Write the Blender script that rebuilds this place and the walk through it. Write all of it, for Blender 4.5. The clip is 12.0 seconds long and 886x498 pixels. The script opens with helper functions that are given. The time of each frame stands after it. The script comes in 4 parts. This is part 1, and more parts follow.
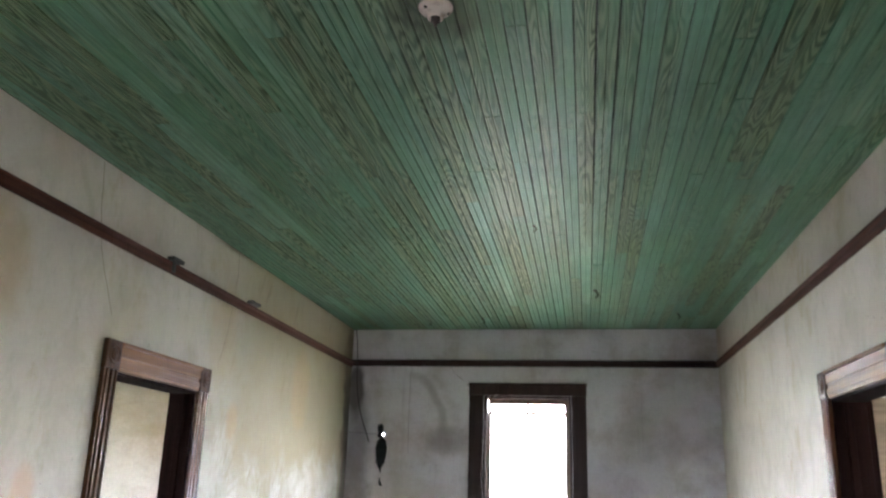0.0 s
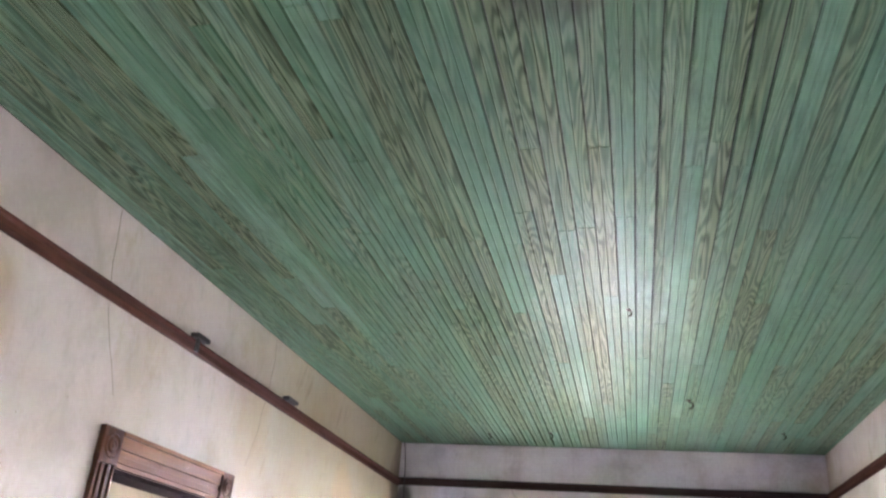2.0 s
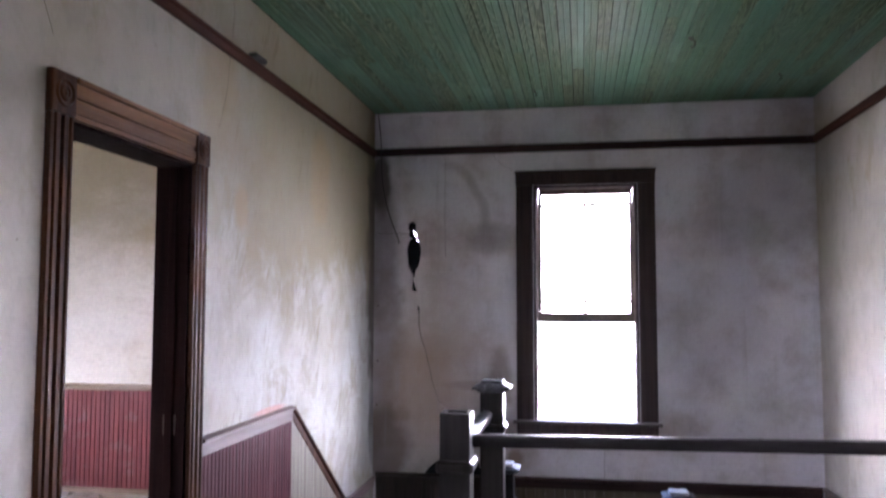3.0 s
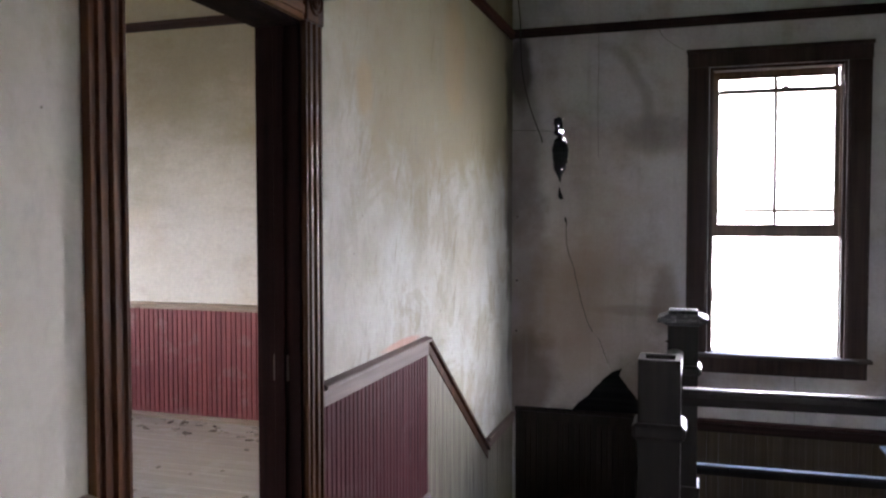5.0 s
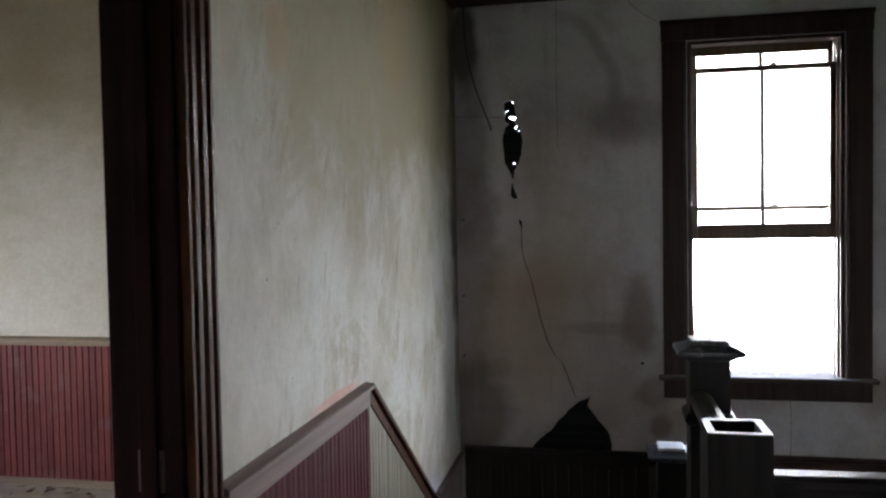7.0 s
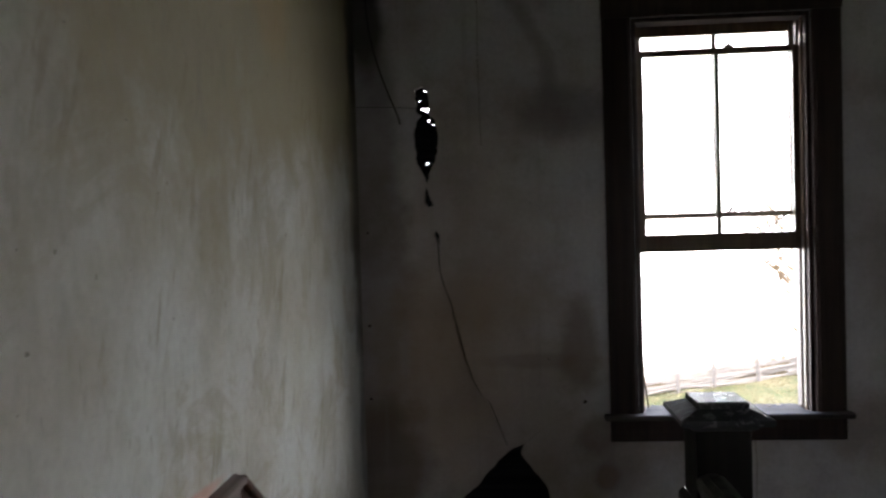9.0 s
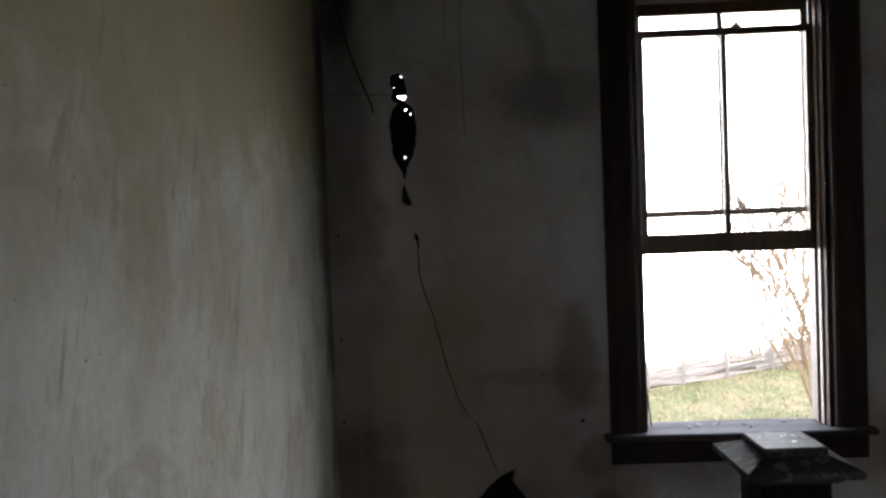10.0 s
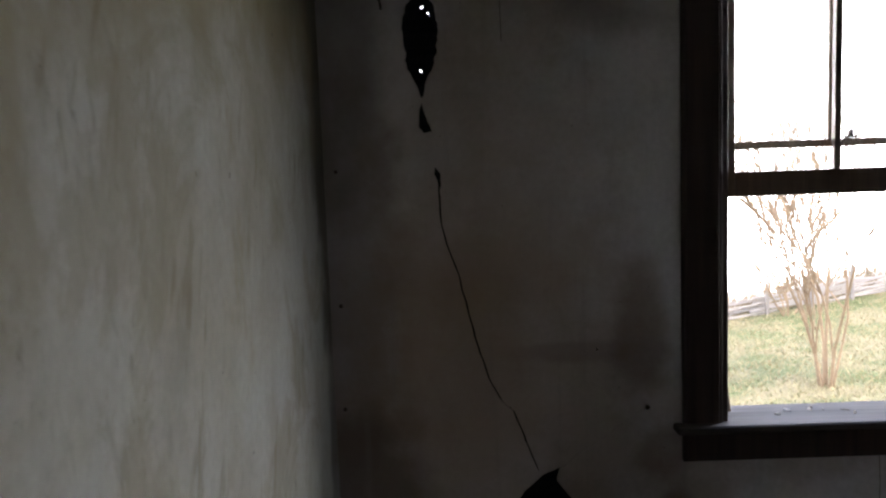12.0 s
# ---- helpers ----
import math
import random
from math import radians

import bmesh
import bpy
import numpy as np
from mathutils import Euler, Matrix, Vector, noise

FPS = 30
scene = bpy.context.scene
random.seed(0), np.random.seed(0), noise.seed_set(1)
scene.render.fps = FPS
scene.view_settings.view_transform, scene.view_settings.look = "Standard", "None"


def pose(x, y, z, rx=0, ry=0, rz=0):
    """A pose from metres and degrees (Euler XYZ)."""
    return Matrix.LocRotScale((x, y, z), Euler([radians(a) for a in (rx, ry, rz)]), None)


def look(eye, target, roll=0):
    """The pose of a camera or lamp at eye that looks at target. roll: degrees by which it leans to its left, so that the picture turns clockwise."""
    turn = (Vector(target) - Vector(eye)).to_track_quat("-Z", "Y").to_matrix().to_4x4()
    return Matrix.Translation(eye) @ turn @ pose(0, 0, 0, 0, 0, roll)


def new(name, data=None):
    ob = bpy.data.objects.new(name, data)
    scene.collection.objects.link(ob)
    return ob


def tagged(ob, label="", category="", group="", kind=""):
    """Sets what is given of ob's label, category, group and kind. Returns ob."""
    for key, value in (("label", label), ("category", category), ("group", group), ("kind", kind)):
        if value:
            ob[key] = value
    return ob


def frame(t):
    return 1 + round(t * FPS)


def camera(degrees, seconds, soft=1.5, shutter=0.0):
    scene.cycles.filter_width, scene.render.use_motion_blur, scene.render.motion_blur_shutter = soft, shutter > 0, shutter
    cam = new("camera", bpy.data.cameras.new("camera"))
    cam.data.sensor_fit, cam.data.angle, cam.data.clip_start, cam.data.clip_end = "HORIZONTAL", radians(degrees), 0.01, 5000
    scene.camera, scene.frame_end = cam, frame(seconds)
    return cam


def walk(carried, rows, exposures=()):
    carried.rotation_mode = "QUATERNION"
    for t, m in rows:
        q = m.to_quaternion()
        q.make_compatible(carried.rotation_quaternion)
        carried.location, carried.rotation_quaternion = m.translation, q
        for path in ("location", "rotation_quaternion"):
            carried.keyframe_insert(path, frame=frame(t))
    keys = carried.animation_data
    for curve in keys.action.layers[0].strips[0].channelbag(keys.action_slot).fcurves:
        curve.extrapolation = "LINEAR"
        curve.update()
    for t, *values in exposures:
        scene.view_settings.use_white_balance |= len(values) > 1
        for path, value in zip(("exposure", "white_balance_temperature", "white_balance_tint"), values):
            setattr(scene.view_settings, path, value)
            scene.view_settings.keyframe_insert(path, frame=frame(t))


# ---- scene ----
cam = camera(58.0, 12.0, soft=2.3, shutter=0.3)
PATH = [
    (0, (2.355, -7.924, 1.587), (2.011, -6.036, 2.152), 1.8),
    (0.5, (2.265, -7.716, 1.587), (1.888, -5.885, 2.298), 1.9),
    (1, (2.1, -7.514, 1.635), (1.776, -5.714, 2.445), 2.7),
    (1.5, (2.082, -7.316, 1.604), (1.701, -5.574, 2.509), 3.0),
    (2, (2.074, -7.145, 1.61), (1.623, -5.391, 2.46), 4.7),
    (2.5, (1.935, -6.892, 1.53), (1.578, -4.994, 2.049), 2.5),
    (3, (1.757, -6.693, 1.448), (1.418, -4.727, 1.585), 0.1),
    (3.3, (1.696, -6.526, 1.468), (1.302, -4.566, 1.463), 0.6),
    (3.5, (1.651, -6.437, 1.435), (1.14, -4.505, 1.372), 1.0),
    (3.7, (1.575, -6.342, 1.439), (0.974, -4.437, 1.346), 0.8),
    (5.3, (1.217, -5.637, 1.406), (0.628, -3.727, 1.335), -0.4),
    (5.5, (1.156, -5.547, 1.396), (0.624, -3.621, 1.324), -0.5),
    (6, (1.0, -5.318, 1.423), (0.565, -3.367, 1.353), -1.2),
    (6.5, (0.926, -5.098, 1.423), (0.523, -3.14, 1.361), -1.3),
    (7, (0.879, -4.857, 1.43), (0.488, -2.897, 1.358), -1.0),
    (7.2, (0.848, -4.755, 1.42), (0.519, -2.783, 1.357), -1.0),
    (8.8, (0.734, -4.085, 1.442), (0.498, -2.1, 1.376), -1.7),
    (9, (0.704, -3.994, 1.451), (0.562, -2.0, 1.395), -1.7),
    (9.5, (0.617, -3.777, 1.468), (0.602, -1.778, 1.408), -2.3),
    (10, (0.607, -3.571, 1.465), (0.552, -1.573, 1.402), -2.2),
    (10.5, (0.594, -3.405, 1.467), (0.44, -1.414, 1.361), -2.0),
    (11, (0.489, -3.219, 1.439), (0.428, -1.225, 1.302), -1.4),
    (11.5, (0.393, -3.028, 1.458), (0.341, -1.035, 1.3), -2.2),
    (12, (0.43, -2.769, 1.437), (0.41, -0.78, 1.23), -2.1),
]
walk(cam, [(t, look(eye, target, roll)) for t, eye, target, roll in PATH],
     exposures=[(0, 6.6, 6100, 15), (0.5, 7.44, 6120, 21), (1.0, 7.6, 6120, 24), (1.5, 7.64, 6070, 27), (2.0, 7.7, 5970, 33), (2.5, 7.5, 5720, 37), (3.0, 5.98, 5820, 32), (3.5, 5.42, 6120, 28), (5.5, 5.52, 6190, 19), (6, 5.08, 6180, 16), (6.5, 4.92, 6170, 14), (7, 4.82, 6220, 13), (9, 3.85, 6410, 13), (12, 3.68, 6410, 14)])

# ---- daylight: bright overcast sky, weak wide sun ----
world = bpy.data.worlds.new("sky")
scene.world = world
world.use_nodes = True
wn = world.node_tree.nodes
sky = wn.new("ShaderNodeTexSky")
sky.sky_type, sky.sun_disc = "NISHITA", False
sky.sun_elevation, sky.sun_rotation = radians(62), radians(180)
sky.air_density, sky.dust_density, sky.ozone_density = 1.0, 2.5, 1.5
wn["Background"].inputs["Strength"].default_value = 0.15
world.node_tree.links.new(sky.outputs["Color"], wn["Background"].inputs["Color"])
sun = new("sun", bpy.data.lights.new("sun", "SUN"))
sun.data.energy, sun.data.angle, sun.data.color = 0.5, radians(20), (1.0, 0.96, 0.9)
sun.rotation_euler = (radians(28), 0, 0)


# ---- materials ----
class Mat:
    """A small builder of node materials in object space metres."""

    def __init__(self, name, rough=0.6, metal=0.0, spec=0.5):
        self.m = bpy.data.materials.new(name)
        self.m.use_nodes = True
        self.t = self.m.node_tree
        self.b = self.t.nodes["Principled BSDF"]
        self.b.inputs["Roughness"].default_value = rough
        self.b.inputs["Metallic"].default_value = metal
        self.b.inputs["Specular IOR Level"].default_value = spec
        geo = self.t.nodes.new("ShaderNodeNewGeometry")
        self.pos, self.island = geo.outputs["Position"], geo.outputs["Random Per Island"]

    def scaled(self, sx, sy, sz, offset=None):
        n = self.t.nodes.new("ShaderNodeMapping")
        n.inputs["Scale"].default_value = (sx, sy, sz)
        self.t.links.new(self.pos, n.inputs["Vector"])
        if offset is not None:
            self.t.links.new(offset, n.inputs["Location"])
        return n.outputs["Vector"]

    def noise(self, scale=(1, 1, 1), size=1.0, detail=5.0, rough=0.55, distort=0.0, offset=None):
        n = self.t.nodes.new("ShaderNodeTexNoise")
        n.inputs["Scale"].default_value, n.inputs["Detail"].default_value = size, detail
        n.inputs["Roughness"].default_value, n.inputs["Distortion"].default_value = rough, distort
        self.t.links.new(self.scaled(*scale, offset=offset), n.inputs["Vector"])
        return n.outputs["Fac"]

    def ramp(self, fac, *stops):
        n = self.t.nodes.new("ShaderNodeValToRGB")
        e = n.color_ramp.elements
        while len(e) < len(stops):
            e.new(0.5)
        for k, (p, c) in zip(e, stops):
            k.position, k.color = p, (*c, 1) if len(c) == 3 else c
        self.t.links.new(fac, n.inputs["Fac"])
        return n.outputs["Color"]

    def mix(self, fac, a, b, mode="MIX"):
        n = self.t.nodes.new("ShaderNodeMix")
        n.data_type, n.blend_type = "RGBA", mode
        for v, i in ((fac, 0), (a, 6), (b, 7)):
            if isinstance(v, (int, float)):
                n.inputs[i].default_value = v
            elif isinstance(v, tuple):
                n.inputs[i].default_value = (*v, 1)
            else:
                self.t.links.new(v, n.inputs[i])
        return n.outputs[2]

    def math(self, op, a, b=0.0):
        n = self.t.nodes.new("ShaderNodeMath")
        n.operation = op
        for i, v in enumerate((a, b)):
            if isinstance(v, (int, float)):
                n.inputs[i].default_value = v
            else:
                self.t.links.new(v, n.inputs[i])
        return n.outputs[0]

    def step(self, v, lo, hi):
        n = self.t.nodes.new("ShaderNodeMapRange")
        n.interpolation_type = "SMOOTHSTEP"
        n.inputs["From Min"].default_value, n.inputs["From Max"].default_value = lo, hi
        self.t.links.new(v, n.inputs["Value"])
        return n.outputs["Result"]

    def spot(self, x, y, z, r, squash=(1, 1, 1), wobble=0.25):
        """1 in a stain of radius r round a place, 0 outside, with an uneven rim."""
        d = self.t.nodes.new("ShaderNodeVectorMath")
        d.operation = "SUBTRACT"
        self.t.links.new(self.pos, d.inputs[0])
        d.inputs[1].default_value = (x, y, z)
        e = self.t.nodes.new("ShaderNodeVectorMath")
        e.operation = "MULTIPLY"
        self.t.links.new(d.outputs[0], e.inputs[0])
        e.inputs[1].default_value = squash
        f = self.t.nodes.new("ShaderNodeVectorMath")
        f.operation = "LENGTH"
        self.t.links.new(e.outputs[0], f.inputs[0])
        n = self.noise(size=3.0, detail=4)
        length = self.math("ADD", f.outputs["Value"], self.math("MULTIPLY", self.math("SUBTRACT", n, 0.5), 2 * wobble * r))
        return length, self.step(length, r, r * 0.45)

    def color(self, c):
        if isinstance(c, tuple):
            self.b.inputs["Base Color"].default_value = (*c, 1)
        else:
            self.t.links.new(c, self.b.inputs["Base Color"])
        return self

    def rough(self, r):
        self.t.links.new(r, self.b.inputs["Roughness"])
        return self

    def bump(self, h, strength=0.3, dist=0.01):
        n = self.t.nodes.new("ShaderNodeBump")
        n.inputs["Strength"].default_value, n.inputs["Distance"].default_value = strength, dist
        self.t.links.new(h, n.inputs["Height"])
        self.t.links.new(n.outputs["Normal"], self.b.inputs["Normal"])
        return self


def plaster(name, base, stain, grey):
    """Old painted wall: blotchy stains, drip streaks, fine relief."""
    k = Mat(name, rough=0.7, spec=0.3)
    big = k.noise(size=1.3, detail=6, rough=0.6)
    streak = k.noise((9, 9, 1.3), 1.0, 4, 0.6)
    fine = k.noise(size=45, detail=3)
    c = k.mix(k.step(big, 0.45, 0.72), base, stain)
    c = k.mix(k.math("MULTIPLY", k.step(streak, 0.55, 0.75), 0.08), c, grey)
    c = k.mix(k.math("MULTIPLY", k.step(k.noise(size=4.2, detail=7, rough=0.65), 0.5, 0.72), 0.4), c, grey)
    c = k.mix(0.18, c, k.ramp(fine, (0.3, (0.3, 0.3, 0.3)), (0.7, (1, 1, 1))), "MULTIPLY")
    return k, c, fine, big


def wood(name, dark, light, along="z", rough=0.45, wear=None, spec=0.5):
    """Boards with grain along one axis, shade differing from piece to piece."""
    k = Mat(name, rough=rough, spec=spec)
    s = {"x": (1.2, 30, 30), "y": (30, 1.2, 30), "z": (30, 30, 1.2)}[along]
    g = k.noise(s, 1.0, 6, 0.6, 0.4, offset=k.math("MULTIPLY", k.island, 17.0))
    fine = k.noise(tuple(4 * v for v in s), 1.0, 3)
    c = k.ramp(g, (0.3, dark), (0.7, light))
    c = k.mix(0.35, c, k.ramp(k.island, (0.0, (0.55, 0.55, 0.55)), (1.0, (1, 1, 1))), "MULTIPLY")
    if wear:
        c = k.mix(k.math("MULTIPLY", k.step(k.noise(size=5, detail=8, rough=0.7), 0.52, 0.66), 0.8), c, wear)
    k.color(c).bump(k.math("ADD", g, k.math("MULTIPLY", fine, 0.5)), 0.25, 0.004)
    return k.m


k, c, fine, big = plaster("wall_plaster", (0.66, 0.62, 0.55), (0.52, 0.45, 0.33), (0.46, 0.43, 0.38))
k.color(c).bump(k.math("ADD", big, k.math("MULTIPLY", fine, 0.15)), 0.25, 0.02)
PLASTER = k.m

# side room: the same plaster, browner above head height
k, c, fine, big = plaster("room_wall_plaster", (0.60, 0.57, 0.50), (0.50, 0.43, 0.31), (0.44, 0.41, 0.34))
sep = k.t.nodes.new("ShaderNodeSeparateXYZ")
k.t.links.new(k.pos, sep.inputs[0])
rise = k.math("MULTIPLY", k.math("SUBTRACT", sep.outputs["Z"], 1.55), 0.45)
c = k.mix(k.math("MULTIPLY", k.step(k.math("ADD", k.noise((1, 1, 2.2), 1.7, 6, 0.6), rise), 0.36, 0.95), 0.6), c, (0.27, 0.23, 0.125))
c = k.mix(k.math("MULTIPLY", k.step(k.noise((1, 1, 3.5), 2.2, 6, 0.65), 0.55, 0.7), 0.2), c, (0.26, 0.20, 0.11))
k.color(c).bump(k.math("ADD", big, k.math("MULTIPLY", fine, 0.15)), 0.25, 0.02)
PLASTER_ROOM = k.m

# hall wall: yellowed upper part, drips, scratches, specks, bare pink band over the chair rail
k, c, fine, big = plaster("hall_wall_plaster", (0.575, 0.59, 0.55), (0.47, 0.44, 0.35), (0.40, 0.40, 0.36))
sep = k.t.nodes.new("ShaderNodeSeparateXYZ")
k.t.links.new(k.pos, sep.inputs[0])
rise = k.math("MULTIPLY", k.math("SUBTRACT", sep.outputs["Z"], 1.42), 0.55)
upper = k.step(k.math("ADD", k.noise(size=1.6, detail=6, rough=0.6), rise), 0.44, 0.74)
near_end = k.math("MULTIPLY", k.step(sep.outputs["Y"], -3.7, -2.3), k.step(sep.outputs["X"], 1.0, 0.5))
upper = k.math("MULTIPLY", upper, k.math("ADD", k.math("MULTIPLY", near_end, 0.75), 0.25))
c = k.mix(k.math("MULTIPLY", k.math("SUBTRACT", 1.0, near_end), 0.55), c, (0.52, 0.455, 0.375))
mottle = k.noise((1, 1, 0.55), 10.0, 6, 0.65)
c = k.mix(k.math("MULTIPLY", k.step(mottle, 0.5, 0.72), 0.38), c, (0.33, 0.33, 0.28))
c = k.mix(k.math("MULTIPLY", k.step(k.noise((1, 1, 0.7), 3.6, 6, 0.62, 0.5), 0.46, 0.68), 0.42), c, (0.36, 0.33, 0.26))
c = k.mix(k.math("MULTIPLY", upper, 0.8), c, (0.30, 0.247, 0.125))
c = k.mix(k.math("MULTIPLY", k.step(k.noise((2.2, 2.2, 1.4), 1.3, 7, 0.7), 0.54, 0.68), 0.6), c, (0.36, 0.30, 0.185))
drip = k.math("MULTIPLY", k.step(k.noise((20, 20, 6.5), 1.0, 5, 0.65, 0.9), 0.52, 0.66), k.step(k.noise(size=1.9, detail=3), 0.46, 0.60))
c = k.mix(k.math("MULTIPLY", k.math("MULTIPLY", drip, k.math("ADD", k.math("MULTIPLY", k.math("MULTIPLY", near_end, k.step(sep.outputs["Y"], -1.1, -1.8)), 0.45), 0.10)), 0.6), c, (0.25, 0.23, 0.18))
scratch = k.math("MULTIPLY", k.step(k.noise((48, 48, 11), 1.0, 3, 0.6, 1.6), 0.605, 0.67), k.step(k.noise(size=3.1, detail=2), 0.48, 0.62))
scratch = k.math("MULTIPLY", scratch, k.math("ADD", k.math("MULTIPLY", near_end, 0.97), 0.03))
c = k.mix(k.math("MULTIPLY", k.math("MULTIPLY", scratch, k.step(sep.outputs["Y"], -1.15, -1.7)), 0.5), c, (0.19, 0.17, 0.13))
slant = k.t.nodes.new("ShaderNodeMapping")
slant.vector_type = "TEXTURE"
slant.inputs["Rotation"].default_value = (radians(-20), 0, 0)
slant.inputs["Scale"].default_value = (1, 0.045, 0.26)
k.t.links.new(k.pos, slant.inputs["Vector"])
rub = k.t.nodes.new("ShaderNodeTexNoise")
rub.inputs["Scale"].default_value, rub.inputs["Detail"].default_value, rub.inputs["Roughness"].default_value = 1.0, 5, 0.6
k.t.links.new(slant.outputs["Vector"], rub.inputs["Vector"])
smear = k.math("MULTIPLY", k.step(rub.outputs["Fac"], 0.53, 0.64), k.step(k.noise(size=2.3, detail=3), 0.47, 0.62))
c = k.mix(k.math("MULTIPLY", k.math("MULTIPLY", smear, near_end), 0.55), c, (0.25, 0.205, 0.115))
blotch = k.step(k.noise(size=2.0, detail=7, rough=0.68, distort=0.8), 0.52, 0.60)
c = k.mix(k.math("MULTIPLY", k.math("MULTIPLY", blotch, near_end), 0.45), c, (0.33, 0.29, 0.19))
speck = k.step(k.noise(size=38, detail=2), 0.735, 0.77)
c = k.mix(k.math("MULTIPLY", speck, 0.8), c, (0.12, 0.10, 0.08))
dist, pink = k.spot(0, -2.32, 0.84, 0.085, (1, 0.26, 3.2), 0.3)
c = k.mix(k.math("MULTIPLY", pink, 0.7), c, (0.58, 0.30, 0.23))
# Uneven dark patches paint the wall's fade into the corner's shade.
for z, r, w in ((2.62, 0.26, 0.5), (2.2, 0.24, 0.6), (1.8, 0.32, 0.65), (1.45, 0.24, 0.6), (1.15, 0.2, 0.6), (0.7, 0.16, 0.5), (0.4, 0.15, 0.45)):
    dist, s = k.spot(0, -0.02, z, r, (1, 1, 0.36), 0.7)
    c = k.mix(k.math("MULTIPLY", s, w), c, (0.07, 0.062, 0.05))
for y, z, r, w in ((-5.2, 2.35, 0.35, 0.5), (-4.75, 1.5, 0.10, 0.6), (-5.6, 2.6, 0.3, 0.35), (-1.45, 2.3, 0.28, 0.45), (-2.75, 1.95, 0.12, 0.5), (-3.0, 2.5, 0.3, 0.3)):
    dist, s = k.spot(0, y, z, r, (1, 1, 0.7), 0.6)
    c = k.mix(k.math("MULTIPLY", s, w), c, (0.42, 0.29, 0.14) if z > 1.8 else (0.55, 0.36, 0.24))
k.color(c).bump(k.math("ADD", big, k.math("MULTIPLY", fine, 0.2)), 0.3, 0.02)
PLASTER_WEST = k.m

# far wall: brown damp stains low down, a ring stain, corner shade with soot
k, c, fine, big = plaster("far_wall_plaster", (0.72, 0.71, 0.74), (0.44, 0.39, 0.36), (0.38, 0.365, 0.385))
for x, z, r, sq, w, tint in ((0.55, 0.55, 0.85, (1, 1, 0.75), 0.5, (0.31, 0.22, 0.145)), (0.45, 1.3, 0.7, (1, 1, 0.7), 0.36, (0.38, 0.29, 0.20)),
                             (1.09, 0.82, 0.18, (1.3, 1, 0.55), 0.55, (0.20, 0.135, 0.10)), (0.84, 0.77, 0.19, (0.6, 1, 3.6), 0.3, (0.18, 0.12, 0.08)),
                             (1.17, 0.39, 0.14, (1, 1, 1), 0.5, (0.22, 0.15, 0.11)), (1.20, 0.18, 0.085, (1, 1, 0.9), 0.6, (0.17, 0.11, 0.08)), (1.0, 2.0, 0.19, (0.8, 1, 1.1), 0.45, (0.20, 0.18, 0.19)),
                             # Patches near x = 0 paint the corner's shade and soot into the colour.
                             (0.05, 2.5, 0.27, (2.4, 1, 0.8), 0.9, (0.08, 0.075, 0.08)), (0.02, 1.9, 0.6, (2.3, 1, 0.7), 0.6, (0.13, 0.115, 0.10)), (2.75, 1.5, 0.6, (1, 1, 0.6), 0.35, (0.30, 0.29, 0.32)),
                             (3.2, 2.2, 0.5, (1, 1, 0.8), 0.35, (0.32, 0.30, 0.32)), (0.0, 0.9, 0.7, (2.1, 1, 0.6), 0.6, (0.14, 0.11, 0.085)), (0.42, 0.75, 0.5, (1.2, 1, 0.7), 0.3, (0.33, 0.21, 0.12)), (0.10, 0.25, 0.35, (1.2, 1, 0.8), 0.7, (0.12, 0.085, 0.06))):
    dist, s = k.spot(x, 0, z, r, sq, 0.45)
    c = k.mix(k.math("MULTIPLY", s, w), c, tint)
dist, s = k.spot(0.48, 0, 2.13, 0.5, (1, 1, 0.9), 0.12)
sep = k.t.nodes.new("ShaderNodeSeparateXYZ")
k.t.links.new(k.pos, sep.inputs[0])
quadrant = k.math("MULTIPLY", k.step(sep.outputs["X"], 0.45, 0.85), k.step(sep.outputs["Z"], 1.95, 2.2))
band = k.math("MULTIPLY", quadrant, k.math("MULTIPLY", k.step(dist, 0.42, 0.48), k.step(dist, 0.55, 0.49)))
c = k.mix(k.math("MULTIPLY", band, 0.4), c, (0.21, 0.19, 0.19))
c = k.mix(k.math("MULTIPLY", k.step(k.noise((15, 15, 0.7), 1.0, 4, 0.6), 0.58, 0.72), 0.22), c, (0.25, 0.22, 0.21))
speck = k.step(k.noise(size=40, detail=2), 0.74, 0.775)
c = k.mix(k.math("MULTIPLY", speck, 0.7), c, (0.12, 0.10, 0.09))
k.color(c).bump(k.math("ADD", big, k.math("MULTIPLY", fine, 0.2)), 0.3, 0.02)
PLASTER_FAR = k.m
CASING = wood("varnished_casing", (0.026, 0.009, 0.004), (0.115, 0.045, 0.017), "z", 0.5, spec=0.15)
CASING_Y = wood("varnished_casing_head", (0.10, 0.038, 0.010), (0.28, 0.125, 0.036), "y", 0.5, spec=0.2)
DARK = wood("dark_varnish", (0.006, 0.003, 0.0028), (0.017, 0.008, 0.0065), "z", 0.7, spec=0.02)
RAIL_Y = wood("picture_rail_wood", (0.038, 0.0115, 0.006), (0.10, 0.032, 0.016), "y", 0.6, spec=0.08)
RAIL_X = wood("picture_rail_cross_wood", (0.025, 0.012, 0.011), (0.06, 0.03, 0.026), "x", 0.55, spec=0.2)
RED = wood("red_paint_boards", (0.10, 0.02, 0.02), (0.21, 0.048, 0.045), "z", 0.5, wear=(0.17, 0.075, 0.07), spec=0.3)
TAN_Y = wood("chair_rail_paint", (0.13, 0.092, 0.080), (0.235, 0.175, 0.155), "y", 0.5, spec=0.3)
TAN_X = wood("chair_rail_cross_paint", (0.19, 0.135, 0.085), (0.32, 0.24, 0.16), "x", 0.5)
OLIVE = wood("bare_grey_boards", (0.14, 0.125, 0.09), (0.31, 0.29, 0.22), "z", 0.6)
